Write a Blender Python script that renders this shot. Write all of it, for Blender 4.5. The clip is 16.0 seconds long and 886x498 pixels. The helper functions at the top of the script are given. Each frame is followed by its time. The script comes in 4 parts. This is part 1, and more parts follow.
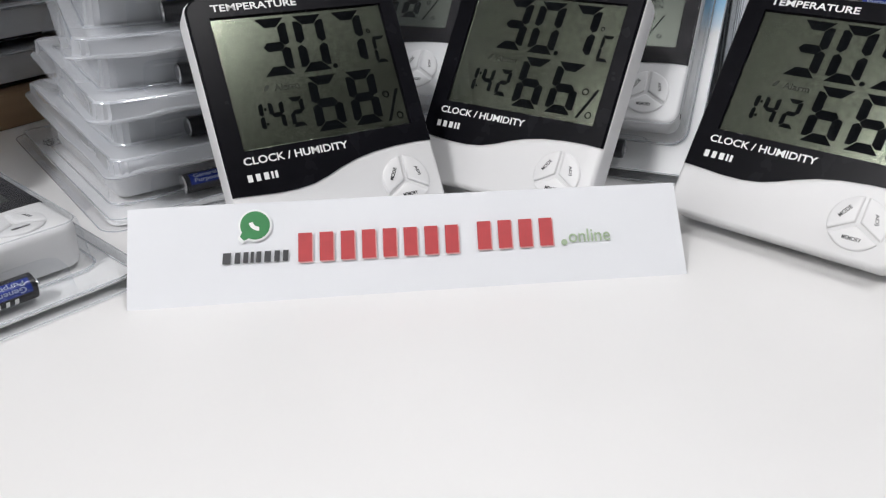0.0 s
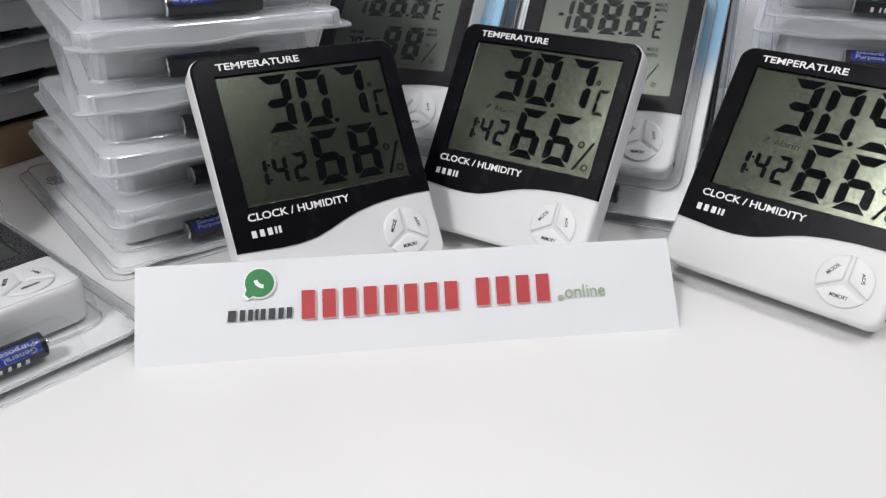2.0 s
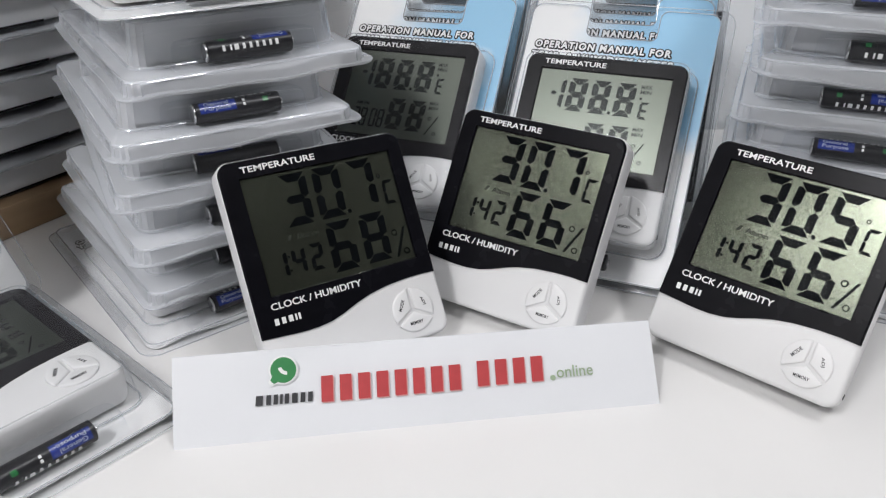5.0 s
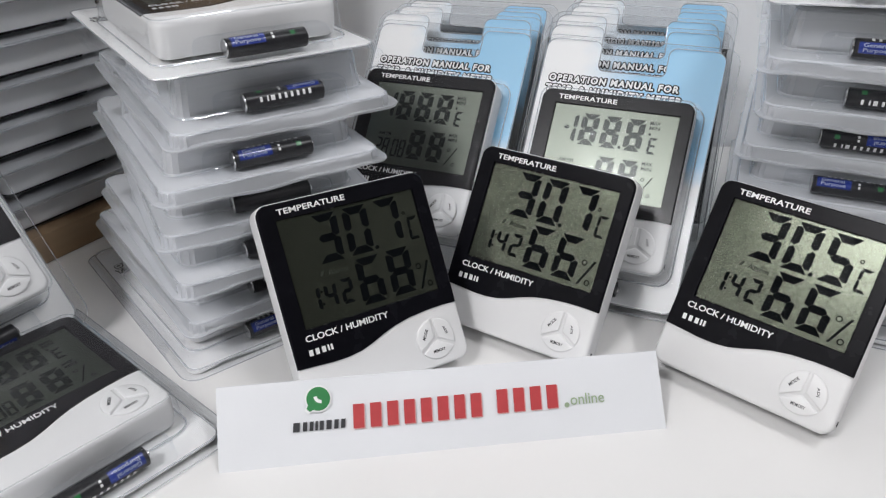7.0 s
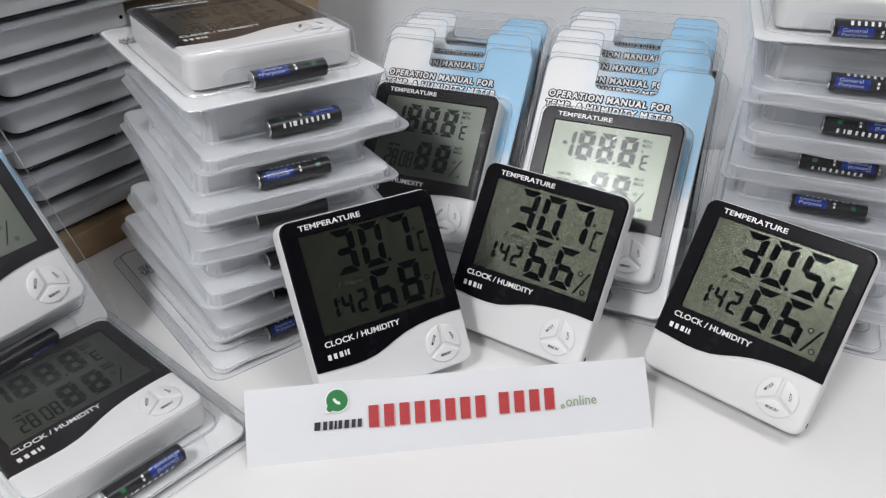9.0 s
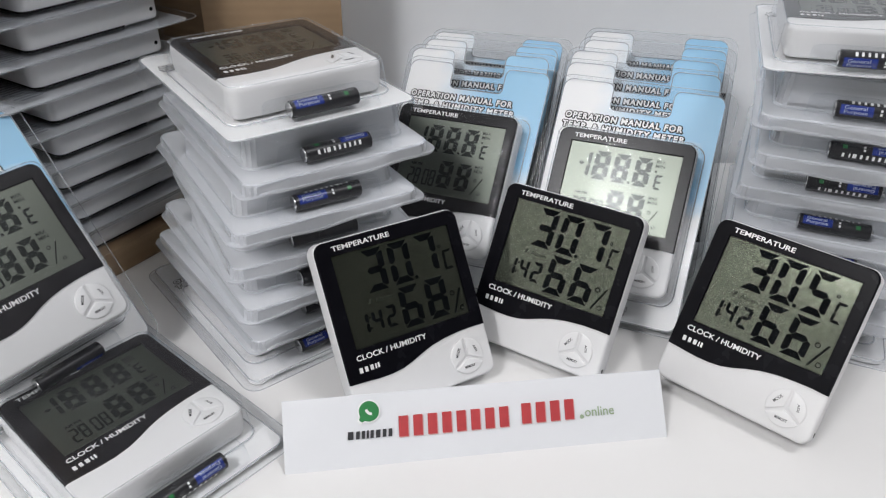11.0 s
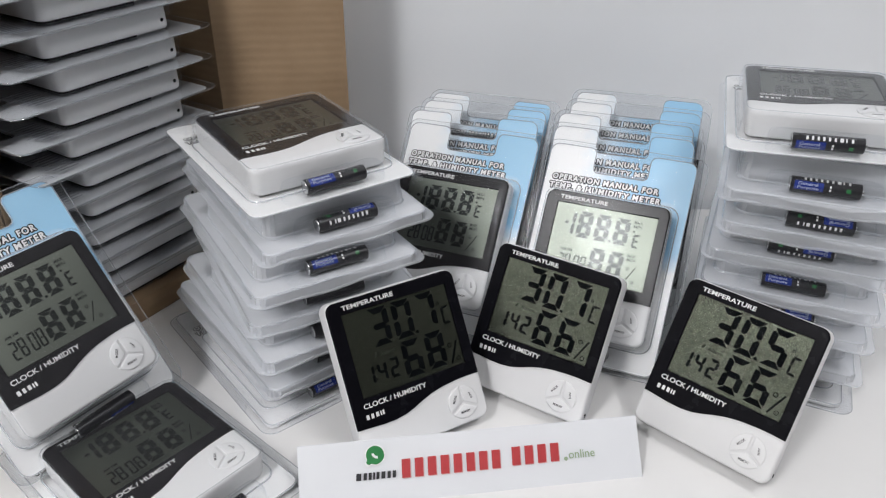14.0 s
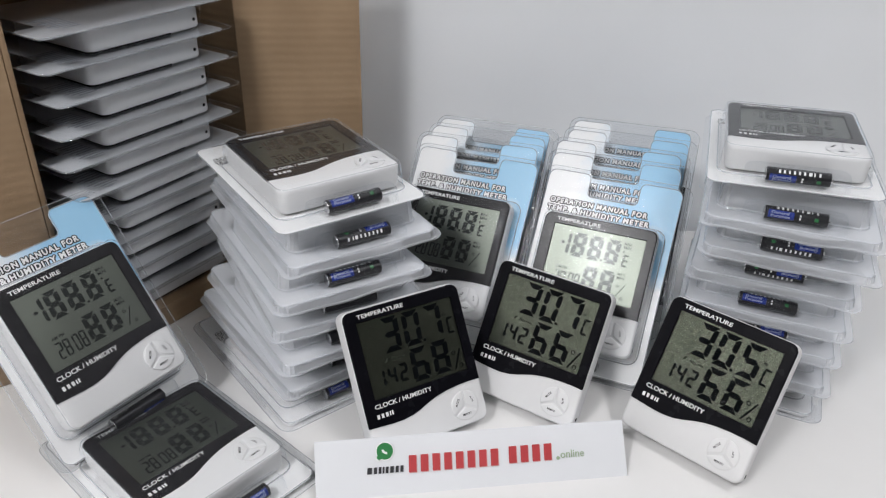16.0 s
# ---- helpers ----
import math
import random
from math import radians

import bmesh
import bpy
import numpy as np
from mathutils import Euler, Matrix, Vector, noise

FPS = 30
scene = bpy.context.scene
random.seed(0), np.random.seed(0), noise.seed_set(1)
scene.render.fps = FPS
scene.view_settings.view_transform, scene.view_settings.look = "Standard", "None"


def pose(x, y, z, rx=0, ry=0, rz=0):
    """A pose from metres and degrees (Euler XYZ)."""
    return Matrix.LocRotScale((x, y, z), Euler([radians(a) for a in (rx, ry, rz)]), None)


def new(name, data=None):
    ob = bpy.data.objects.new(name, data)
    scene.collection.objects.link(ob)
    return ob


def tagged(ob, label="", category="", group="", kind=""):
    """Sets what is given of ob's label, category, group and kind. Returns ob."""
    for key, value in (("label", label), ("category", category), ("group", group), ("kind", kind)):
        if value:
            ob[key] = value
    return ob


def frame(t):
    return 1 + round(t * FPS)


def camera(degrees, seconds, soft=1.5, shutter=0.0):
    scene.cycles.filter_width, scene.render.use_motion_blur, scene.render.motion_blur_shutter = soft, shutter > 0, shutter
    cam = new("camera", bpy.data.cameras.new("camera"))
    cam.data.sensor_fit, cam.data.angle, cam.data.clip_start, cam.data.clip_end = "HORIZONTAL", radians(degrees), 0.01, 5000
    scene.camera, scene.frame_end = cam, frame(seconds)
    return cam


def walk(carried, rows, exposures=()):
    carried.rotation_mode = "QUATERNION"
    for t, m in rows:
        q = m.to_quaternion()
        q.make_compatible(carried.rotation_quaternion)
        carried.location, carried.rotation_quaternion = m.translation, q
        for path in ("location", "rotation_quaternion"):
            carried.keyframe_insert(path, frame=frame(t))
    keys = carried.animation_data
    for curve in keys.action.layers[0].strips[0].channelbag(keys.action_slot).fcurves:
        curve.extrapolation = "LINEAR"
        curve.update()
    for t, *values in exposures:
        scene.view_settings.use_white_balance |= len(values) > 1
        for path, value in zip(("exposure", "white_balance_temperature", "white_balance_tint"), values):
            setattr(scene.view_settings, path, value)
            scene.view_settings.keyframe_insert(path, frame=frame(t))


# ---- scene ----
cam = camera(59.56, 16.0, soft=1.2)
METRES, EYE, TILT, LEAN, TURN = 0.32, 0.1545, -27.0, 0.0, 0.0
ROWS = [
    (0.0, 0.00219, 0.00082, 0.00417, -0.174, 0.028, 0.011),
    (0.5, 0.00347, 0.00058, 0.02354, -0.191, 0.304, -0.029),
    (1.0, 0.00571, -0.00746, 0.03457, -0.270, -0.015, 0.068),
    (1.5, 0.00025, -0.01923, 0.05585, -0.402, -0.039, -0.300),
    (2.0, -0.00551, -0.02511, 0.08121, -0.627, -0.196, -0.121),
    (2.5, -0.01065, -0.03453, 0.10133, -0.966, -0.586, -0.012),
    (3.0, -0.01772, -0.05297, 0.13099, -1.072, -0.599, 0.241),
    (3.5, -0.01665, -0.07924, 0.16114, -1.195, -0.810, 0.034),
    (6.0, -0.02757, -0.17070, 0.27953, -0.799, -2.102, 0.282),
    (6.5, -0.03889, -0.19390, 0.29936, -0.568, -2.311, 0.046),
    (7.0, -0.04458, -0.21938, 0.32071, -0.464, -2.716, 0.201),
    (7.5, -0.04508, -0.24036, 0.34183, -0.680, -2.949, 0.144),
    (8.0, -0.04584, -0.26821, 0.36734, -0.356, -3.327, 0.444),
    (8.5, -0.05427, -0.30337, 0.38357, -0.695, -4.218, -0.078),
    (9.0, -0.06881, -0.32629, 0.39834, -0.838, -4.699, -0.208),
    (11.5, -0.10792, -0.41886, 0.44759, -0.379, -4.679, -0.097),
    (12.0, -0.10774, -0.44035, 0.45749, -0.607, -4.520, 0.219),
    (12.5, -0.10507, -0.46772, 0.46840, -1.037, -4.372, -0.037),
    (13.0, -0.10246, -0.49558, 0.48692, -1.139, -4.336, -0.103),
    (13.5, -0.11162, -0.52548, 0.52444, -0.478, -3.926, -0.084),
    (14.0, -0.11018, -0.56095, 0.54942, -0.657, -3.783, -0.069),
    (14.5, -0.11110, -0.60698, 0.56270, -0.550, -3.781, -0.114),
    (15.0, -0.12009, -0.64040, 0.56450, -0.417, -4.108, -0.478),
    (15.5, -0.12795, -0.68158, 0.57352, -0.413, -3.416, -0.993),
    (16.0, -0.13416, -0.72473, 0.56901, -0.797, -2.882, -1.175),
]
EXPOSURES = [(0.0, 0.10), (3.0, 0.09), (7.0, 0.02), (13.0, 0.02), (16.0, 0.0)]
walk(cam, [(t, pose(0, 0, EYE, TILT, LEAN, TURN) @ pose(METRES * x, METRES * y, METRES * z, 90 + pitch, roll, yaw)) for t, x, y, z, yaw, pitch, roll in ROWS], EXPOSURES)

# ---- light: a closed room with fluorescent ceiling panels ----
world = bpy.data.worlds.new("world")
scene.world = world
world.use_nodes = True
world.node_tree.nodes["Background"].inputs[0].default_value = (0.8, 0.85, 0.9, 1)
world.node_tree.nodes["Background"].inputs[1].default_value = 0.15
ROOM_X0, ROOM_X1, ROOM_Y0, ROOM_Y1, ROOM_Z0, ROOM_Z1 = -1.7, 1.5, -2.2, 0.675, -0.75, 1.75
# The last panel is an addition, only to brighten one leaning pack's display.
LAMPS = [(-0.90, -0.84, 0.26, 0.55, 27.5), (0.75, -0.22, 0.16, 0.8, 11.8), (-1.38, -0.85, 0.5, 0.5, 2.6), (-1.22, -1.72, 0.8, 0.8, 0.4)]  # x, y, length, width, watts


def panel_light(x, y, length, width, watts):
    data = bpy.data.lights.new("panel_light", "AREA")
    data.shape, data.size, data.size_y, data.energy = "RECTANGLE", length, width, watts
    data.color = (0.996, 0.985, 1.0)
    new("panel_light", data).matrix_world = pose(x, y, ROOM_Z1 - 0.07)


for lamp in LAMPS:
    panel_light(*lamp)


# ---- materials ----
def nodes_of(name):
    mat = bpy.data.materials.new(name)
    mat.use_nodes = True
    tree = mat.node_tree
    return mat, tree, tree.nodes, tree.links, tree.nodes["Principled BSDF"]


def coords(nodes, links, scale=(1, 1, 1)):
    tc, mp = nodes.new("ShaderNodeTexCoord"), nodes.new("ShaderNodeMapping")
    mp.inputs["Scale"].default_value = scale
    links.new(tc.outputs["Object"], mp.inputs["Vector"])
    return mp.outputs["Vector"]


def noise_ramp(nodes, links, vec, scale, low, high, detail=4.0, lo_pos=0.35, hi_pos=0.65):
    nz, rp = nodes.new("ShaderNodeTexNoise"), nodes.new("ShaderNodeValToRGB")
    nz.inputs["Scale"].default_value, nz.inputs["Detail"].default_value = scale, detail
    links.new(vec, nz.inputs["Vector"])
    links.new(nz.outputs["Fac"], rp.inputs["Fac"])
    rp.color_ramp.elements[0].position, rp.color_ramp.elements[1].position = lo_pos, hi_pos
    rp.color_ramp.elements[0].color, rp.color_ramp.elements[1].color = low, high
    return rp.outputs["Color"], nz.outputs["Fac"]


def grey(v, tint=(1, 1, 1)):
    return (v * tint[0], v * tint[1], v * tint[2], 1)


def surface(name, colour, rough=0.5, vary=0.06, scale=40, fine=900, bump=0.02, metal=0.0, spec=0.5, coat=0.0, rough_vary=0.08, stretch=(1, 1, 1)):
    """A painted, moulded or paper surface: blotches at one scale, grain and relief at a finer one."""
    mat, tree, nodes, links, bsdf = nodes_of(name)
    vec = coords(nodes, links, stretch)
    low = tuple(c * (1 - vary) for c in colour) + (1,)
    high = tuple(min(1, c * (1 + vary)) for c in colour) + (1,)
    col, fac = noise_ramp(nodes, links, vec, scale, low, high)
    links.new(col, bsdf.inputs["Base Color"])
    fn = nodes.new("ShaderNodeTexNoise")
    fn.inputs["Scale"].default_value, fn.inputs["Detail"].default_value = fine, 3
    links.new(vec, fn.inputs["Vector"])
    bp = nodes.new("ShaderNodeBump")
    bp.inputs["Strength"].default_value, bp.inputs["Distance"].default_value = bump, 0.0006
    links.new(fn.outputs["Fac"], bp.inputs["Height"])
    links.new(bp.outputs["Normal"], bsdf.inputs["Normal"])
    mr = nodes.new("ShaderNodeMapRange")
    mr.inputs["To Min"].default_value, mr.inputs["To Max"].default_value = max(0.02, rough - rough_vary), min(1, rough + rough_vary)
    links.new(fac, mr.inputs["Value"])
    links.new(mr.outputs["Result"], bsdf.inputs["Roughness"])
    bsdf.inputs["Metallic"].default_value = metal
    bsdf.inputs["Specular IOR Level"].default_value = spec
    bsdf.inputs["Coat Weight"].default_value = coat
    return mat


def clear_sheet(name, tint, haze, gloss_rough, gloss_base, haze_colour=(0.75, 0.78, 0.82), relief=0.3, ripple=60):
    """Thin clear plastic: see-through, a little milky, glossy at grazing angles."""
    mat, tree, nodes, links, bsdf = nodes_of(name)
    out = nodes["Material Output"]
    nodes.remove(bsdf)
    tr, gl, df = nodes.new("ShaderNodeBsdfTransparent"), nodes.new("ShaderNodeBsdfGlossy"), nodes.new("ShaderNodeBsdfDiffuse")
    tr.inputs["Color"].default_value = (*tint, 1)
    gl.inputs["Roughness"].default_value = gloss_rough
    gl.inputs["Color"].default_value = (0.95, 0.97, 1, 1)
    df.inputs["Color"].default_value = (*haze_colour, 1)
    vec = coords(nodes, links)
    nz = nodes.new("ShaderNodeTexNoise")
    nz.inputs["Scale"].default_value, nz.inputs["Detail"].default_value = ripple, 3
    links.new(vec, nz.inputs["Vector"])
    bp = nodes.new("ShaderNodeBump")
    bp.inputs["Strength"].default_value, bp.inputs["Distance"].default_value = relief, 0.001
    links.new(nz.outputs["Fac"], bp.inputs["Height"])
    links.new(bp.outputs["Normal"], gl.inputs["Normal"])
    m1, m2 = nodes.new("ShaderNodeMixShader"), nodes.new("ShaderNodeMixShader")
    m1.inputs[0].default_value = haze
    links.new(tr.outputs[0], m1.inputs[1])
    links.new(df.outputs[0], m1.inputs[2])
    lw, pw, ad = nodes.new("ShaderNodeLayerWeight"), nodes.new("ShaderNodeMath"), nodes.new("ShaderNodeMath")
    pw.operation, ad.operation, ad.use_clamp = "POWER", "MULTIPLY_ADD", True
    pw.inputs[1].default_value = 3.2
    ad.inputs[1].default_value, ad.inputs[2].default_value = 0.5, gloss_base
    links.new(lw.outputs["Facing"], pw.inputs[0])
    links.new(pw.outputs[0], ad.inputs[0])
    links.new(ad.outputs[0], m2.inputs[0])
    links.new(m1.outputs[0], m2.inputs[1])
    links.new(gl.outputs[0], m2.inputs[2])
    links.new(m2.outputs[0], out.inputs["Surface"])
    return mat


def insert_card_material():
    """White paper insert, sky blue on its right part, the blue fading out towards the lower end."""
    mat, tree, nodes, links, bsdf = nodes_of("printed_insert")
    tc, sep = nodes.new("ShaderNodeTexCoord"), nodes.new("ShaderNodeSeparateXYZ")
    links.new(tc.outputs["Object"], sep.inputs[0])
    nz = nodes.new("ShaderNodeTexNoise")
    nz.inputs["Scale"].default_value, nz.inputs["Detail"].default_value = 45, 4
    links.new(tc.outputs["Object"], nz.inputs["Vector"])

    def mrange(value, a, b, c, d):
        n = nodes.new("ShaderNodeMapRange")
        for key, v in (("From Min", a), ("From Max", b), ("To Min", c), ("To Max", d)):
            n.inputs[key].default_value = v
        links.new(value, n.inputs["Value"])
        return n.outputs["Result"]

    def math2(op, a, b):
        n = nodes.new("ShaderNodeMath")
        n.operation, n.use_clamp = op, op in ("MULTIPLY", "MINIMUM")
        for i, v in enumerate((a, b)):
            if isinstance(v, float):
                n.inputs[i].default_value = v
            else:
                links.new(v, n.inputs[i])
        return n.outputs[0]

    wob = mrange(nz.outputs["Fac"], 0.3, 0.7, -0.006, 0.006)
    x = math2("ADD", sep.outputs["X"], wob)
    z = math2("ADD", sep.outputs["Z"], wob)
    across = mrange(x, -0.030, 0.012, 0.0, 1.0)
    up = mrange(z, 0.060, 0.078, 0.0, 1.0)
    low_side = mrange(x, 0.034, 0.050, 0.0, 1.0)
    down = mrange(z, 0.100, 0.118, 0.0, 1.0)
    top = math2("MULTIPLY", across, down)
    side = math2("MULTIPLY", low_side, up)
    fac = math2("MAXIMUM", top, side)
    mix = nodes.new("ShaderNodeMix")
    mix.data_type = "RGBA"
    links.new(fac, mix.inputs[0])
    mix.inputs[6].default_value = (0.86, 0.86, 0.86, 1)
    mix.inputs[7].default_value = (0.33, 0.60, 0.82, 1)
    links.new(mix.outputs[2], bsdf.inputs["Base Color"])
    bsdf.inputs["Roughness"].default_value = 0.35
    return mat


def cardboard_material(name):
    mat, tree, nodes, links, bsdf = nodes_of(name)
    vec = coords(nodes, links, (1, 1, 1))
    col, fac = noise_ramp(nodes, links, vec, 14, (0.28, 0.185, 0.105, 1), (0.36, 0.245, 0.145, 1))
    wv = nodes.new("ShaderNodeTexWave")
    wv.bands_direction = "Z"
    wv.inputs["Scale"].default_value, wv.inputs["Distortion"].default_value, wv.inputs["Detail"].default_value = 42, 1.2, 2
    links.new(vec, wv.inputs["Vector"])
    mix = nodes.new("ShaderNodeMix")
    mix.data_type, mix.blend_type = "RGBA", "MULTIPLY"
    mix.inputs[0].default_value = 0.045
    links.new(col, mix.inputs[6])
    links.new(wv.outputs["Color"], mix.inputs[7])
    links.new(mix.outputs[2], bsdf.inputs["Base Color"])
    bp = nodes.new("ShaderNodeBump")
    bp.inputs["Strength"].default_value, bp.inputs["Distance"].default_value = 0.10, 0.001
    links.new(wv.outputs["Fac"], bp.inputs["Height"])
    links.new(bp.outputs["Normal"], bsdf.inputs["Normal"])
    bsdf.inputs["Roughness"].default_value = 0.8
    return mat


WHITE = surface("white_plastic", (0.74, 0.74, 0.745), 0.42, 0.015, 30, 2500, 0.03)
BLACK = surface("black_gloss_plastic", (0.0045, 0.0045, 0.0065), 0.26, 0.2, 60, 1500, 0.004, spec=0.08)
BLACK_FILMED = surface("charcoal_plastic_under_film", (0.018, 0.017, 0.019), 0.24, 0.2, 60, 1500, 0.004, spec=0.15)
LCD = surface("grey_green_lcd", (0.126, 0.140, 0.109), 0.17, 0.03, 25, 1200, 0.0, metal=0.9, spec=0.3, rough_vary=0.04)
LCD_FILM = surface("printed_lcd_film", (0.125, 0.137, 0.117), 0.34, 0.05, 25, 1200, 0.0, metal=0.82, spec=0.4)
INK = surface("lcd_segment_ink", (0.0035, 0.0045, 0.0055), 0.6, 0.1, 80, 900, 0.0, spec=0.02)
INK_FILM = surface("film_segment_ink", (0.032, 0.035, 0.034), 0.25, 0.1, 80, 900, 0.0, metal=0.5, spec=0.1)
INK_PALE = surface("pale_segment_ink", (0.04, 0.046, 0.036), 0.4, 0.1, 80, 900, 0.0, spec=0.2)
PRINT_WHITE = surface("white_print", (0.82, 0.82, 0.82), 0.4, 0.03, 200, 900, 0.0)
PRINT_PALE = surface("pale_blue_print", (0.50, 0.56, 0.72), 0.4, 0.05, 200, 900, 0.0)
PRINT_DARK = surface("dark_print", (0.03, 0.03, 0.035), 0.45, 0.1, 200, 900, 0.0)
PRINT_BLACK = surface("black_print", (0.008, 0.008, 0.010), 0.5, 0.1, 200, 900, 0.0, spec=0.2)
PRINT_GREY = surface("grey_print", (0.24, 0.25, 0.28), 0.5, 0.1, 200, 900, 0.0)
PRINT_RED = surface("red_print", (0.46, 0.045, 0.05), 0.5, 0.05, 200, 900, 0.0)
PRINT_RED_SHADE = surface("pale_red_print", (0.66, 0.38, 0.38), 0.5, 0.05, 200, 900, 0.0)
PRINT_GREEN = surface("green_print", (0.022, 0.20, 0.055), 0.45, 0.05, 200, 900, 0.0)
PRINT_SAGE = surface("sage_print", (0.33, 0.42, 0.28), 0.5, 0.05, 200, 900, 0.0)
PAPER = surface("sign_paper", (0.73, 0.745, 0.775), 0.6, 0.015, 18, 700, 0.05)
TABLE = surface("white_laminate", (0.80, 0.795, 0.79), 0.34, 0.015, 9, 600, 0.02)
WALL = surface("painted_partition", (0.87, 0.89, 0.915), 0.42, 0.03, 3, 350, 0.06)
PLAIN = surface("matt_wall_paint", (0.46, 0.46, 0.45), 0.7, 0.04, 3, 250, 0.1)
DARK_PAINT = surface("grey_wall_paint", (0.115, 0.112, 0.11), 0.7, 0.06, 3, 250, 0.1)
CEIL = surface("ceiling_paint", (0.75, 0.75, 0.74), 0.8, 0.03, 3, 250, 0.1)
FLOORING = surface("grey_floor", (0.30, 0.29, 0.28), 0.5, 0.08, 5, 300, 0.1)
CARDBOARD = cardboard_material("corrugated_cardboard")
CARD = insert_card_material()
# Insert back in the carton: shade between the packs is partly put into this grey.
CARD_SHADED = surface("plain_shade_grey_insert", (0.52, 0.535, 0.56), 0.5, 0.03, 20, 600, 0.03)
CLEAR = clear_sheet("clear_blister", (0.965, 0.97, 0.975), 0.012, 0.08, 0.004, relief=0.6, ripple=90)
MILKY = clear_sheet("scuffed_blister", (0.95, 0.955, 0.965), 0.07, 0.06, 0.02, (0.90, 0.92, 0.95))
TRAY = clear_sheet("milky_blister", (0.89, 0.90, 0.92), 0.36, 0.07, 0.035, (0.82, 0.845, 0.885), relief=0.8, ripple=110)
EDGE = clear_sheet("cut_plastic_edge", (0.86, 0.88, 0.90), 0.30, 0.06, 0.10, (0.9, 0.92, 0.95))
EDGE_SOFT = clear_sheet("soft_plastic_edge", (0.93, 0.94, 0.95), 0.10, 0.06, 0.08, (0.9, 0.92, 0.95))
GLASS = clear_sheet("screen_window", (0.97, 0.97, 0.97), 0.0, 0.08, 0.002, relief=0.0)
BATTERY_BLACK = surface("battery_black_sleeve", (0.012, 0.012, 0.015), 0.32, 0.15, 90, 800, 0.0, spec=0.35)
BATTERY_BLUE = surface("battery_blue_print", (0.02, 0.04, 0.25), 0.25, 0.1, 90, 800, 0.0, coat=0.3)
BATTERY_GREEN = surface("battery_green_print", (0.02, 0.17, 0.05), 0.3, 0.1, 90, 800, 0.0)
STEEL = surface("bright_steel", (0.62, 0.62, 0.63), 0.25, 0.05, 90, 800, 0.0, metal=1.0)
GLOW, _t, _n, _l, _b = nodes_of("lamp_diffuser")
_b.inputs["Emission Color"].default_value, _b.inputs["Emission Strength"].default_value = (1, 0.98, 0.95, 1), 2.0


# ---- mesh helpers ----
def mesh_of(bm, name, material, smooth=True):
    bmesh.ops.recalc_face_normals(bm, faces=bm.faces)
    me = bpy.data.meshes.new(name)
    bm.to_mesh(me)
    bm.free()
    if smooth:
        for p in me.polygons:
            p.use_smooth = True
        me.set_sharp_from_angle(angle=radians(35))
    me.materials.append(material)
    return me


def part(name, bm, material, parent, label="", m=None, smooth=True):
    me = bm if isinstance(bm, bpy.types.Mesh) else mesh_of(bm, name, material, smooth)
    ob = new(name, me)
    ob.parent = parent
    if m is not None:
        ob.matrix_basis = m
    return tagged(ob, label)


def thing(name, label, category, group="", m=None):
    ob = new(name)
    ob.empty_display_size = 0.02
    if m is not None:
        ob.matrix_basis = m
    return tagged(ob, label, category, group)


def rounded(x0, x1, z0, z1, r, n=5):
    """Outline of a rounded rectangle, anticlockwise seen from the front."""
    pts = []
    for cx, cz, a0 in ((x1 - r, z0 + r, -90), (x1 - r, z1 - r, 0), (x0 + r, z1 - r, 90), (x0 + r, z0 + r, 180)):
        for i in range(n + 1):
            a = radians(a0 + 90 * i / n)
            pts.append((cx + r * math.cos(a), cz + r * math.sin(a)))
    return pts


def loft(bm, rings, cap_first=True, cap_last=True):
    """Rings of (x, y, z) points with equal counts, joined in order."""
    made = [[bm.verts.new(p) for p in ring] for ring in rings]
    for a, b in zip(made, made[1:]):
        for i in range(len(a)):
            bm.faces.new((a[i], a[i - 1], b[i - 1], b[i]))
    if cap_first:
        bm.faces.new(made[0])
    if cap_last:
        bm.faces.new(made[-1])
    return made


def prism(bm, outline, y0, y1):
    """A plate of the outline (x, z), from y0 (front) to y1 (back)."""
    loft(bm, [[(x, y0, z) for x, z in outline], [(x, y1, z) for x, z in outline]])


def plate(outline, y0, y1):
    bm = bmesh.new()
    prism(bm, outline, y0, y1)
    return bm


def box(bm, x0, x1, y0, y1, z0, z1, bevel=0.0, seg=2):
    vs = [bm.verts.new((x, y, z)) for x in (x0, x1) for y in (y0, y1) for z in (z0, z1)]
    fs = [bm.faces.new([vs[i] for i in q]) for q in ((0, 1, 3, 2), (4, 6, 7, 5), (0, 4, 5, 1), (2, 3, 7, 6), (0, 2, 6, 4), (1, 5, 7, 3))]
    if bevel:
        es = list({e for f in fs for e in f.edges})
        bmesh.ops.bevel(bm, geom=es, offset=bevel, segments=seg, affect="EDGES", profile=0.5)
    return bm


def text_mesh(body, size, material, bold=0.0, shear=0.0, wide=1.0, depth=0.00008, align="LEFT", spread=1.0):
    """Lettering as a mesh in the x, z plane, facing -y."""
    cu = bpy.data.curves.new("lettering", "FONT")
    cu.body, cu.size, cu.offset, cu.shear, cu.align_x = body, size, bold, shear, align
    cu.extrude, cu.resolution_u, cu.space_character = depth, 3, spread
    ob = bpy.data.objects.new("lettering", cu)
    scene.collection.objects.link(ob)
    bpy.context.view_layer.update()
    me = bpy.data.meshes.new_from_object(ob.evaluated_get(bpy.context.evaluated_depsgraph_get()))
    bpy.data.objects.remove(ob)
    bpy.data.curves.remove(cu)
    me.transform(Matrix.Rotation(radians(90), 4, "X") @ Matrix.Diagonal((wide, 1, 1, 1)))
    me.materials.clear()
    me.materials.append(material)
    return me


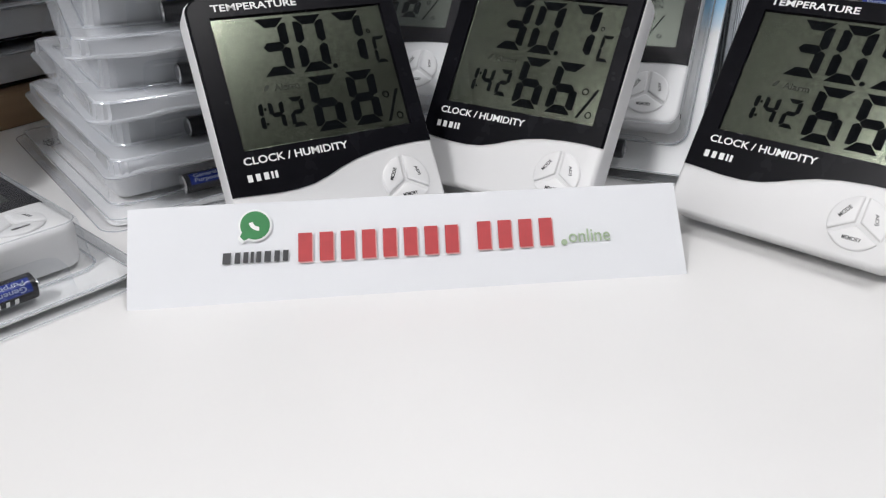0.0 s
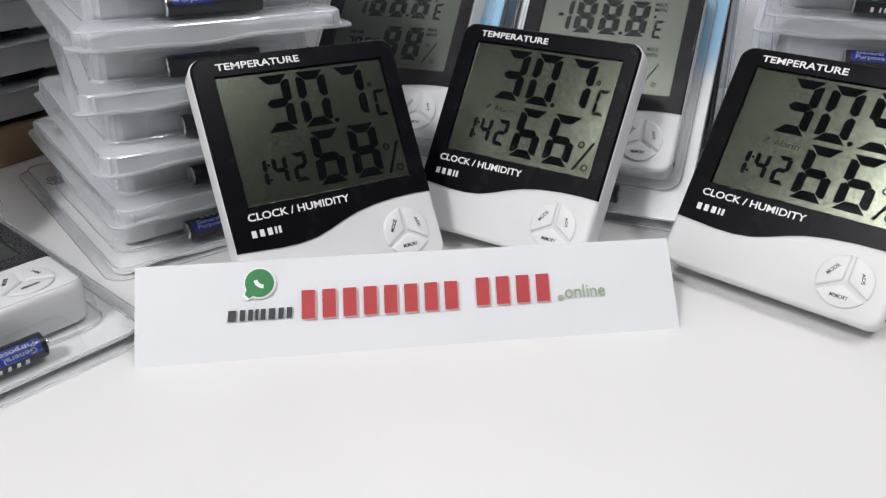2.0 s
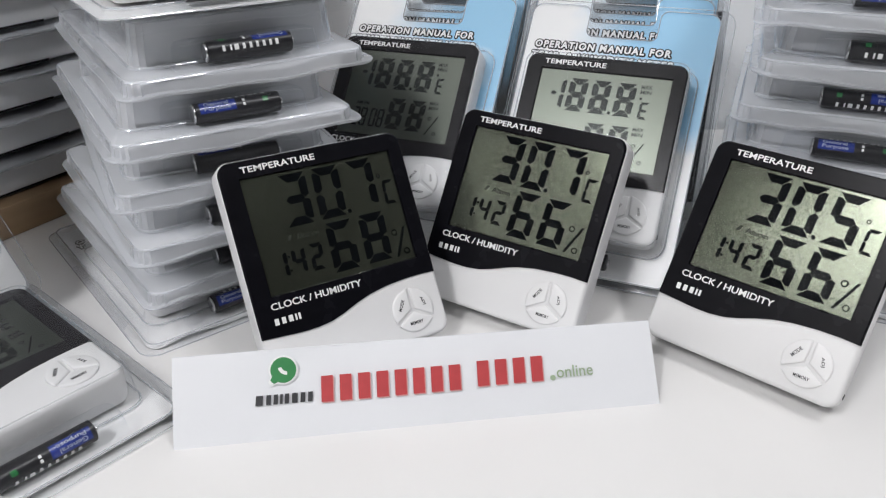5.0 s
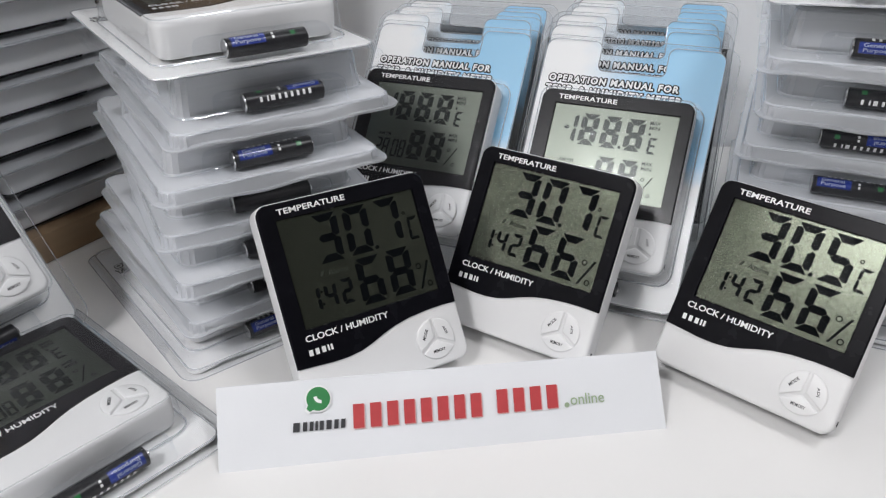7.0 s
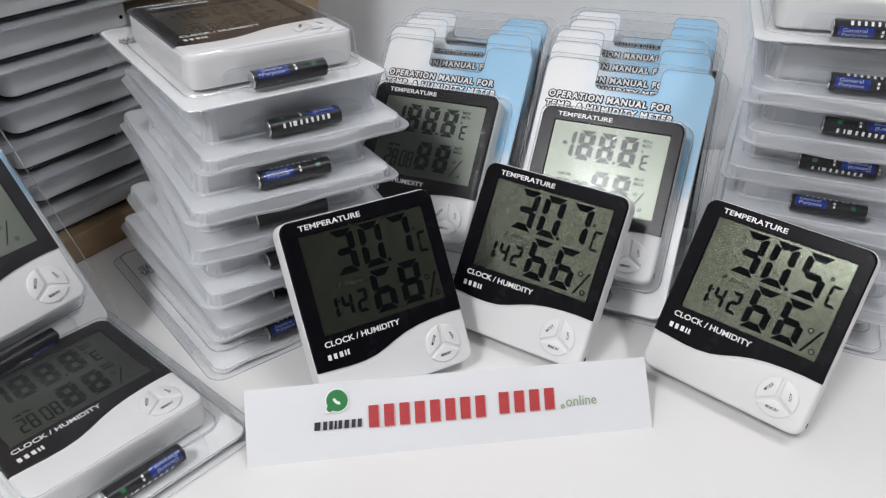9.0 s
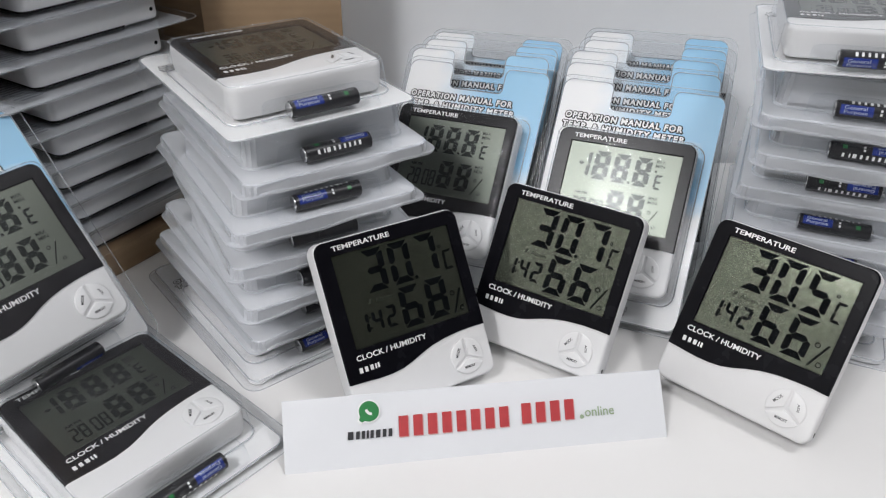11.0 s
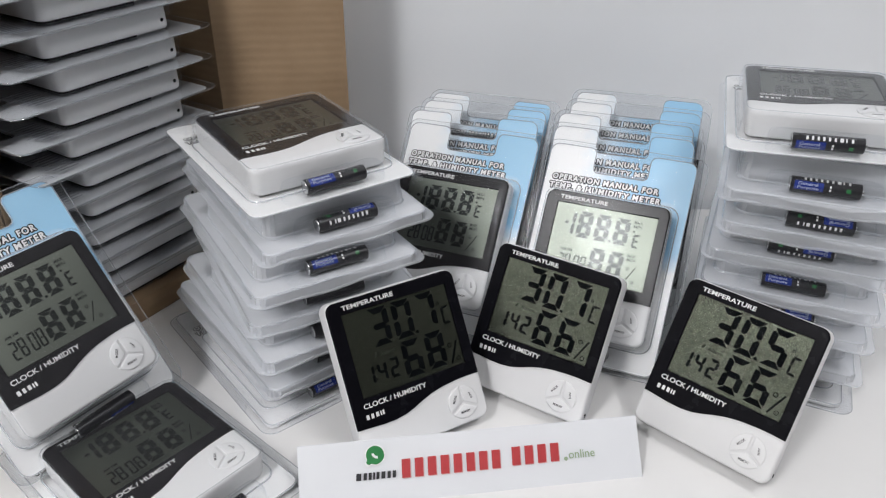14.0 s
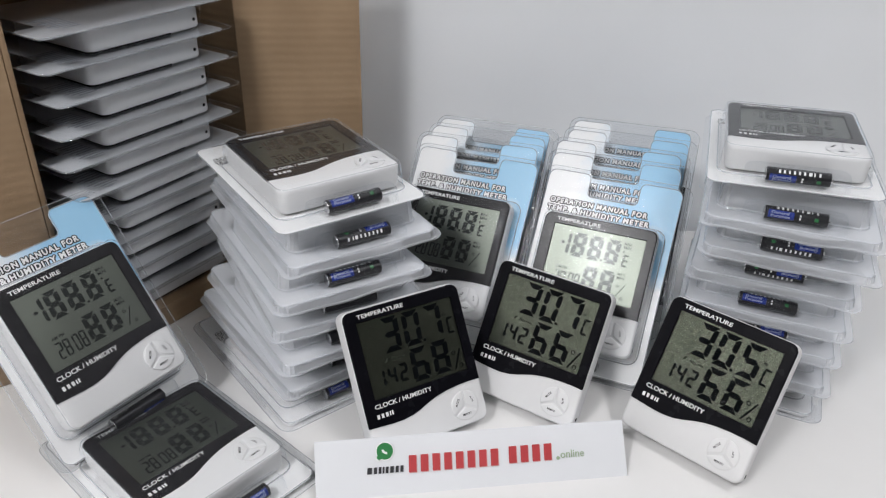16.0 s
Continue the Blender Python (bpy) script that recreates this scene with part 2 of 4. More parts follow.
def fit_text(body, x0, x1, height, material, bold=0.0, shear=0.0, spread=1.0):
    """Lettering scaled to run from x0 to x1 with the given capital height, its base line at z = 0."""
    me = text_mesh(body, 0.01, material, bold, shear, spread=spread)
    xs, zs = [v.co.x for v in me.vertices], [v.co.z for v in me.vertices]
    sx, sz = (x1 - x0) / (max(xs) - min(xs)), height / (max(zs) - min(zs))
    me.transform(Matrix.Translation((x0, 0, 0)) @ Matrix.Diagonal((sx, 1, sz, 1)) @ Matrix.Translation((-min(xs), 0, -min(zs))))
    return me


SEGMENTS = {"0": "abcdef", "1": "bc", "2": "abged", "3": "abgcd", "4": "fgbc", "5": "afgcd", "6": "afgedc", "7": "abc", "8": "abcdefg", "C": "afed", "E": "afged", "-": "g"}


def digit(bm, char, x0, z0, w, h, t, y, slant=0.04):
    """One seven-segment figure of thin plates with bevelled ends."""
    g = t * 0.12
    xm0, xm1, zm = x0 + t / 2, x0 + w - t / 2, z0 + h / 2
    top, bot = z0 + h - t / 2, z0 + t / 2
    bars = {"a": (xm0, top, xm1, top), "g": (xm0, zm, xm1, zm), "d": (xm0, bot, xm1, bot), "f": (xm0, zm, xm0, top), "b": (xm1, zm, xm1, top), "e": (xm0, bot, xm0, zm), "c": (xm1, bot, xm1, zm)}
    for s in SEGMENTS[char]:
        ax, az, bx, bz = bars[s]
        k = t / 2 - g * 0.3
        if s in "agd":
            a, b = ax + g, bx - g
            pts = [(a - k * 0.2, az), (a + k * 0.7, az - k), (b - k * 0.7, az - k), (b + k * 0.2, az), (b - k * 0.7, az + k), (a + k * 0.7, az + k)]
            if s == "a":
                pts = [(a - k, az + k), (a + k * 0.9, az - k), (b - k * 0.9, az - k), (b + k, az + k)]
            if s == "d":
                pts = [(a - k, az - k), (b + k, az - k), (b - k * 0.9, az + k), (a + k * 0.9, az + k)]
        else:
            a, b = az + g, bz - g
            out = -k if s in "fe" else k
            pts = [(ax + out, a + (0 if s in "ec" else k * 0.4)), (ax, a - k * 0.1), (ax - out, a + k * 0.8), (ax - out, b - k * 0.8), (ax, b + k * 0.1), (ax + out, b - (k * 0.4 if s in "ec" else 0))]
        pts = [(px + (pz - z0) * slant, pz) for px, pz in pts]
        prism(bm, pts, y, y + 0.00012)


def disc_outline(cx, cz, r, n=16):
    return [(cx + r * math.cos(2 * math.pi * i / n), cz + r * math.sin(2 * math.pi * i / n)) for i in range(n)]


# ---- the meter, built round the bottom middle of its front face (x right, y into it, z up the face) ----
W, H, D = 0.097, 0.1085, 0.0185
WAVE = [(0.0, 0.0225), (0.010, 0.0219), (0.019, 0.0212), (0.028, 0.0212), (0.036, 0.0222), (0.043, 0.0243), (0.050, 0.0270), (0.058, 0.0295), (0.067, 0.0312), (0.078, 0.0322), (0.088, 0.0324), (0.097, 0.0320)]
DX0, DX1, DZ0, DZ1 = 0.0098 - W / 2, 0.0889 - W / 2, 0.0410, 0.0992


def meter_body_mesh():
    bm = bmesh.new()
    rings = []
    for y, ins, r in ((D, 0.0022, 0.005), (D - 0.0012, 0.0008, 0.006), (D - 0.004, 0.0002, 0.0065), (0.0030, 0.0, 0.0065), (0.0014, 0.0003, 0.0065), (0.0004, 0.0011, 0.006), (0.0, 0.0022, 0.005)):
        rings.append([(x, y, z) for x, z in rounded(-W / 2 + ins, W / 2 - ins, ins, H - ins, r)])
    front = loft(bm, rings, True, False)[-1]
    frame_pts = ((DX0 - 0.0004, DZ0 - 0.0004), (DX1 + 0.0004, DZ0 - 0.0004), (DX1 + 0.0004, DZ1 + 0.0004), (DX0 - 0.0004, DZ1 + 0.0004))
    lip = [bm.verts.new((x, 0.0, z)) for x, z in frame_pts]
    deep = [bm.verts.new((x, 0.0022, z)) for x, z in frame_pts]
    for i in range(4):
        bm.faces.new((lip[i], lip[i - 1], deep[i - 1], deep[i]))
    bm.faces.new(deep)
    edges = [bm.edges.get((front[i], front[i - 1])) for i in range(len(front))] + [bm.edges.get((lip[i], lip[i - 1])) for i in range(4)]
    bmesh.ops.triangle_fill(bm, edges=edges, use_beauty=True)
    return mesh_of(bm, "meter_body", WHITE)


def face_panel_mesh(material):
    """Black front with a waved lower edge, open round the screen, its rim rolled back."""
    bm = bmesh.new()
    e = 0.0006
    low = [(x - W / 2, z) for x, z in WAVE]
    low[0], low[-1] = (-W / 2 + e, low[0][1]), (W / 2 - e, low[-1][1])
    r = 0.0062
    top = [p for p in rounded(-W / 2 + e, W / 2 - e, 0.0, H - e, r) if p[1] > 0.05]
    outer = low + top
    wide = [(x * 1.004, z if z < 0.05 else z + 0.0002) for x, z in outer]
    rings = [[(x, 0.0024, z) for x, z in wide], [(x, 0.0003, z) for x, z in outer], [(x * 0.985, -0.0006, z if z < 0.05 else z - 0.0007) for x, z in outer]]
    made = loft(bm, rings, cap_first=False, cap_last=False)
    inner = [bm.verts.new((x, -0.0006, z)) for x, z in ((DX0, DZ0), (DX1, DZ0), (DX1, DZ1), (DX0, DZ1))]
    back = [bm.verts.new((x + s * 0.0007, 0.0012, z + q * 0.0007)) for (x, z), s, q in zip(((DX0, DZ0), (DX1, DZ0), (DX1, DZ1), (DX0, DZ1)), (1, -1, -1, 1), (1, 1, -1, -1))]
    for i in range(4):
        bm.faces.new((inner[i], inner[i - 1], back[i - 1], back[i]))
    rim = made[-1]
    edges = [bm.edges.get((rim[i], rim[i - 1])) for i in range(len(rim))] + [bm.edges.get((inner[i], inner[i - 1])) for i in range(4)]
    bmesh.ops.triangle_fill(bm, edges=edges, use_beauty=True)
    return mesh_of(bm, "face_panel", material)


BUTTON_C = (0.0787 - W / 2, 0.0157)


def sector_mesh(a0, a1, r1=0.0114):
    """One raised third of the round key, with a rounded top."""
    bm = bmesh.new()
    rings = []
    for y, ins in ((0.0004, 0.0), (-0.0006, 0.0), (-0.0010, 0.0003), (-0.0012, 0.0009)):
        gap = 0.0007 + ins
        n, pts = 9, []
        for i in range(n):
            a = radians(a0 + (a1 - a0) * i / (n - 1))
            k = gap / (r1 - ins)
            a = a + (k if i == 0 else -k if i == n - 1 else 0)
            pts.append(((r1 - ins) * math.cos(a), (r1 - ins) * math.sin(a)))
        mid = radians((a0 + a1) / 2)
        tip = gap / math.sin(radians(a1 - a0) / 2) + 0.0002
        pts.append((tip * math.cos(mid), tip * math.sin(mid)))
        rings.append([(BUTTON_C[0] + x, y, BUTTON_C[1] + z) for x, z in pts])
    loft(bm, rings)
    return mesh_of(bm, "button", WHITE)


def char_blocks(x0, x1, z0, z1, widths, material, y=-0.00075, gap=0.18, slant=0.0):
    """Plain bars in place of characters that are not lettered."""
    bm = bmesh.new()
    total = sum(widths)
    x = x0
    for w in widths:
        step = (x1 - x0) * w / total
        a, b = x + step * gap / 2, x + step * (1 - gap / 2)
        prism(bm, [(a, z0), (b, z0), (b + slant, z1), (a + slant, z1)], y, y + 0.00012)
        x += step
    return mesh_of(bm, "bar", material, smooth=False)


BODY = meter_body_mesh()
PANEL = face_panel_mesh(BLACK)
PANEL_FILMED = face_panel_mesh(BLACK_FILMED)
TXT_TEMP = fit_text("TEMPERATURE", 0.0113 - W / 2, 0.0490 - W / 2, 0.0031, PRINT_WHITE, bold=0.00016)
TXT_CLOCK = fit_text("CLOCK / HUMIDITY", 0.0084 - W / 2, 0.0554 - W / 2, 0.0034, PRINT_WHITE, bold=0.00016)
MODEL_BAR = char_blocks(0.0076 - W / 2, 0.0218 - W / 2, 0.0276, 0.0307, (1, 0.95, 1, 0.45, 0.55), PRINT_WHITE, gap=0.42)
BUTTON_SET = [("MODE", 90, 210), ("ADJ", -30, 90), ("MEMORY", 210, 330)]
KEY_MESHES = [sector_mesh(a0, a1) for _, a0, a1 in BUTTON_SET]
KEY_TEXTS = [fit_text(s, -w / 2, w / 2, 0.0017, PRINT_DARK, bold=0.0001) for s, w in (("MODE", 0.0060), ("ADJ", 0.0046), ("MEMORY", 0.0072))]
for me, (ang, rot) in zip(KEY_TEXTS, ((148, 58), (28, -72), (270, 0))):
    a = radians(ang)
    me.transform(Matrix.Translation((BUTTON_C[0] + 0.0068 * math.cos(a), -0.0013, BUTTON_C[1] + 0.0068 * math.sin(a))) @ Matrix.Rotation(radians(-rot), 4, "Y") @ Matrix.Translation((0, 0, -0.0007)))
SCREEN_LIVE = mesh_of(plate([(DX0 + 0.0003, DZ0 + 0.0003), (DX1 - 0.0003, DZ0 + 0.0003), (DX1 - 0.0003, DZ1 - 0.0003), (DX0 + 0.0003, DZ1 - 0.0003)], 0.0009, 0.0016), "screen", LCD, False)
SCREEN_FILM = SCREEN_LIVE.copy()
SCREEN_FILM.materials[0] = LCD_FILM
WINDOW = mesh_of(plate([(DX0 + 0.0002, DZ0 + 0.0002), (DX1 - 0.0002, DZ0 + 0.0002), (DX1 - 0.0002, DZ1 - 0.0002), (DX0 + 0.0002, DZ1 - 0.0002)], -0.0003, 0.0000), "screen_window", GLASS, False)
INK_Y = 0.00075


def figure_mesh(items, material):
    bm = bmesh.new()
    for char, x0, z0, w, h, t in items:
        if char == ".":
            prism(bm, disc_outline(x0 - W / 2, z0, t), INK_Y, INK_Y + 0.00012)
        elif char == "/":
            prism(bm, [(x0 - W / 2, z0), (x0 + t - W / 2, z0), (x0 + w - W / 2, z0 + h), (x0 + w - t - W / 2, z0 + h)], INK_Y, INK_Y + 0.00012)
        elif char == "o":
            n = 14
            loft(bm, [[(x0 - W / 2 + r * math.cos(2 * math.pi * i / n), INK_Y, z0 + r * math.sin(2 * math.pi * i / n)) for i in range(n)] for r in (w, w - t)], False, False)
        else:
            digit(bm, char, x0 - W / 2, z0, w, h, t, INK_Y)
    return mesh_of(bm, "figure", material, smooth=False)


FIGURES = {}


def figure(key, items, material):
    if key not in FIGURES:
        FIGURES[key] = figure_mesh(items, material)
    return FIGURES[key]


ALARM_TEXT = fit_text("Alarm", 0.0298 - W / 2, 0.0412 - W / 2, 0.0030, INK_PALE, bold=0.0001)
ALARM_TEXT.transform(Matrix.Translation((0, INK_Y, 0.0650)))


def live_figures(parent, temp, hum, clock):
    for i, (c, x) in enumerate(zip(temp, (0.0270, 0.0443, 0.0626))):
        part("temperature_figure", figure(("t", c, i), [(c, x, 0.0714, 0.0144, 0.0260, 0.0044)], INK), INK, parent)
    part("decimal_point", figure("dp", [(".", 0.0601, 0.0728, 0, 0, 0.0011)], INK), INK, parent)
    part("unit_sign", figure("degc", [("C", 0.0804, 0.0716, 0.0062, 0.0126, 0.0017), ("o", 0.0800, 0.0870, 0.0011, 0, 0.0005)], INK), INK, parent)
    for i, (c, x) in enumerate(zip(hum, (0.0441, 0.0620))):
        part("humidity_figure", figure(("h", c, i), [(c, x, 0.0442, 0.0144, 0.0252, 0.0044)], INK), INK, parent)
    part("percent_sign", figure("pct", [("/", 0.0786, 0.0440, 0.0084, 0.0145, 0.0014), ("o", 0.0804, 0.0566, 0.0017, 0, 0.0006), ("o", 0.0848, 0.0460, 0.0017, 0, 0.0006)], INK), INK, parent)
    for i, (c, x) in enumerate(zip(clock, (0.0155, 0.0246, 0.0338))):
        part("clock_figure", figure(("c", c, i), [(c, x, 0.0480, 0.0068, 0.0134, 0.0021)], INK), INK, parent)
    part("clock_colon", figure("colon", [(".", 0.0236, 0.0577, 0, 0, 0.0006), (".", 0.0232, 0.0512, 0, 0, 0.0006)], INK), INK, parent)
    part("alarm_sign", ALARM_TEXT, INK_PALE, parent)
    part("alarm_arrow", figure("arrow", [("/", 0.0250, 0.0655, 0.0030, 0.0026, 0.0016)], INK_PALE), INK_PALE, parent)


def film_figures(parent):
    x = [0.0286, 0.0426, 0.0574]
    for i in range(3):
        part("temperature_figure", figure(("ft", i), [("8", x[i], 0.0735, 0.0114, 0.0208, 0.0041)], INK_FILM), INK_FILM, parent)
    part("leading_figure", figure("lead", [("1", 0.0160, 0.0735, 0.0108, 0.0205, 0.0029), ("-", 0.0168, 0.0735, 0.0066, 0.0208, 0.0026)], INK_FILM), INK_FILM, parent)
    part("decimal_point", figure("fdp", [(".", 0.0558, 0.0750, 0, 0, 0.0010)], INK_FILM), INK_FILM, parent)
    part("unit_sign", figure("fe", [("E", 0.0724, 0.0733, 0.0056, 0.0105, 0.0017), (".", 0.0726, 0.0858, 0, 0, 0.0008)], INK_FILM), INK_FILM, parent)
    for i in range(2):
        part("humidity_figure", figure(("fh", i), [("8", (0.0432, 0.0578)[i], 0.0470, 0.0114, 0.0208, 0.0041)], INK_FILM), INK_FILM, parent)
    part("percent_sign", figure("fpct", [("/", 0.0722, 0.0460, 0.0078, 0.0128, 0.0009), ("o", 0.0740, 0.0568, 0.0013, 0, 0.0005), ("o", 0.0790, 0.0472, 0.0013, 0, 0.0005)], INK_FILM), INK_FILM, parent)
    for i, (c, xx) in enumerate(zip("2808", (0.0190, 0.0244, 0.0314, 0.0368))):
        part("clock_figure", figure(("fc", i), [(c, xx, 0.0470, 0.0048, 0.0125, 0.0014)], INK_FILM), INK_FILM, parent)
    for key, word, x0, x1, z in (("max", "MAX", 0.0717, 0.0780, 0.0918), ("min", "MIN", 0.0717, 0.0780, 0.0886), ("max2", "MAX", 0.0717, 0.0780, 0.0658), ("min2", "MIN", 0.0717, 0.0780, 0.0626), ("am", "AM PM", 0.0200, 0.0292, 0.0615)):
        if key not in FIGURES:
            FIGURES[key] = fit_text(word, x0 - W / 2, x1 - W / 2, 0.0023, INK_FILM, bold=0.0001)
            FIGURES[key].transform(Matrix.Translation((0, INK_Y, z)))
        part("small_legend", FIGURES[key], INK_FILM, parent)


HOLE = mesh_of(plate(disc_outline(0.0, 0.0, 0.0015, 12), 0.0, 0.0003), "sensor_hole", BLACK, False)
HOLE.transform(Matrix.Translation((W / 2 + 0.0002, 0.0075, 0.0075)) @ Matrix.Rotation(radians(90), 4, "Z"))


def meter_parts(root, filmed):
    """The meter's own parts under root. Returns the body, which carries the smaller ones."""
    body = part("meter_body", BODY, WHITE, root, "white plastic meter body")
    panel = PANEL_FILMED if filmed else PANEL
    part("face_panel", panel, BLACK, body, "black front with a waved edge")
    part("screen", SCREEN_FILM if filmed else SCREEN_LIVE, LCD, body, "grey-green display")
    for me, z in ((TXT_TEMP, 0.1016), (TXT_CLOCK, 0.0348)):
        part("lettering", me, PRINT_WHITE, body, "", Matrix.Translation((0, -0.00066, z)))
    part("model_mark", MODEL_BAR, PRINT_WHITE, body)
    part("sensor_hole", HOLE, BLACK, body)
    for me, tx in zip(KEY_MESHES, KEY_TEXTS):
        part("button", me, WHITE, body)
        part("button_legend", tx, PRINT_DARK, body)
    return body


def kickstand_mesh(lean):
    """A flat leg hinged high on the back, reaching down to the table."""
    bm = bmesh.new()
    h = 0.070
    ang = radians(26)
    # along the leg: from the hinge at (D, h) down and back until it meets the table
    s, c = math.sin(radians(lean)), math.cos(radians(lean))

    def height(y, z):
        return z * c - (y - D) * s

    dy, dz = math.sin(ang), -math.cos(ang)
    length = height(D, h) / -(dz * c - dy * s)
    a = [(-0.015, D + 0.0002, h), (0.015, D + 0.0002, h), (0.015, D + 0.0025, h), (-0.015, D + 0.0025, h)]
    b = [(-0.018, D + dy * length, h + dz * length), (0.018, D + dy * length, h + dz * length), (0.018, D + dy * length + 0.0016, h + dz * length + 0.0008), (-0.018, D + dy * length + 0.0016, h + dz * length + 0.0008)]
    loft(bm, [a, b])
    return mesh_of(bm, "kickstand", WHITE, False)


def standing_meter(label, x, y, lean, yaw, temp, hum, clock):
    z = D * math.sin(radians(lean))
    root = thing("thermo_hygrometer", label, "thermometer", "meters on display", pose(x, y, z, -lean, 0, yaw))
    body = meter_parts(root, False)
    live_figures(body, temp, hum, clock)
    part("screen_window", WINDOW, GLASS, body, "glossy clear window")
    part("kickstand", kickstand_mesh(lean), WHITE, root, "white folding leg")
    return root


# ---- the blister pack, in the frame of the meter inside it ----
CX0, CX1, CZ0, CZ1, CARD_Y = -0.010 - W / 2, 0.107 - W / 2, -0.020, 0.150, 0.0205
SHELL_BACK = 0.0240


def card_outline():
    o = rounded(CX0, CX1, CZ0, CZ1, 0.007)
    s0, s1, sb = 0.0275 - W / 2, 0.0715 - W / 2, 0.1300
    n = 6
    # the outline goes anticlockwise: right side up, top from right to left, with the hanging notch cut out of the top
    i = n + n
    def arc(cx, cz, r, a0, a1):
        return [(cx + r * math.cos(radians(a0 + (a1 - a0) * q / 4)), cz + r * math.sin(radians(a0 + (a1 - a0) * q / 4))) for q in range(5)]

    notch = arc(s1 + 0.005, CZ1 - 0.005, 0.005, 90, 180) + arc(s1 - 0.004, sb + 0.004, 0.004, 0, -90) + arc(s0 + 0.004, sb + 0.004, 0.004, 270, 180) + arc(s0 - 0.005, CZ1 - 0.005, 0.005, 0, 90)
    return o[:i] + notch + o[i:]


def insert_card_mesh():
    return mesh_of(plate(card_outline(), CARD_Y, CARD_Y + 0.0006), "insert_card", CARD, False)


def bent_card_mesh(seed):
    """A paper insert whose free edges have curled and waved a little."""
    rng = random.Random(seed)
    p, q, k = rng.uniform(0, 6), rng.uniform(0, 6), rng.uniform(0.7, 1.3)
    bm, nx, nz, r = bmesh.new(), 22, 30, 0.007
    rows = []
    for layer in (0.0, 0.0005):
        grid = []
        for j in range(nz + 1):
            line = []
            for i in range(nx + 1):
                x, z = CX0 + (CX1 - CX0) * i / nx, CZ0 + (CZ1 - CZ0) * j / nz
                cx, cz = min(max(x, CX0 + r), CX1 - r), min(max(z, CZ0 + r), CZ1 - r)
                d = math.hypot(x - cx, z - cz)
                if d > r and x != cx and z != cz:
                    x, z = cx + (x - cx) * r / d, cz + (z - cz) * r / d
                near = max(0.0, 1 - (z - CZ0) / 0.022)
                side = max(0.0, 1 - (CX1 - x) / 0.014)
                y = 0.0011 * k * near * (1 + math.sin(70 * x + p)) + 0.0005 * near * (1 + math.sin(170 * x + q)) + 0.0008 * side * (1 + math.sin(80 * z + q))
                line.append(bm.verts.new((x, CARD_Y + layer + y, z)))
            grid.append(line)
        rows.append(grid)
    for grid in rows:
        for j in range(nz):
            for i in range(nx):
                bm.faces.new((grid[j][i], grid[j][i + 1], grid[j + 1][i + 1], grid[j + 1][i]))
    a, b = rows
    rim = [(0, i) for i in range(nx)] + [(j, nx) for j in range(nz)] + [(nz, i) for i in range(nx, 0, -1)] + [(j, 0) for j in range(nz, 0, -1)]
    for (j, i), (v, u) in zip(rim, rim[1:] + rim[:1]):
        bm.faces.new((a[j][i], a[v][u], b[v][u], b[j][i]))
    return mesh_of(bm, "insert_card", CARD)


def flared(y, left, right, low, high, r, wave=0.0, flute=0.0, n=8, steps=14, ph=0.0):
    """A rounded rectangle round the insert, its straight sides cut in steps; wave lifts it, flute ribs its corners."""
    x0, x1, z0, z1 = CX0 - left, CX1 + right, CZ0 - low, CZ1 + high
    pts = []
    corners = ((x1 - r, z0 + r, -90), (x1 - r, z1 - r, 0), (x0 + r, z1 - r, 90), (x0 + r, z0 + r, 180))
    for c, (cx, cz, a0) in enumerate(corners):
        for i in range(n + 1):
            a, q = radians(a0 + 90 * i / n), r + flute * (1 if i % 2 else -1)
            pts.append((cx + q * math.cos(a), cz + q * math.sin(a)))
        nx, nz, na = corners[(c + 1) % 4]
        ax, az = pts[-1]
        bx, bz = nx + r * math.cos(radians(na)), nz + r * math.sin(radians(na))
        for i in range(1, steps):
            t = i / steps
            pts.append((ax + (bx - ax) * t, az + (bz - az) * t))
    return [(x, y + wave * (math.sin(62 * x + 45 * z + ph) + 0.6 * math.sin(150 * x - 95 * z + 2 * ph)), z) for x, z in pts]


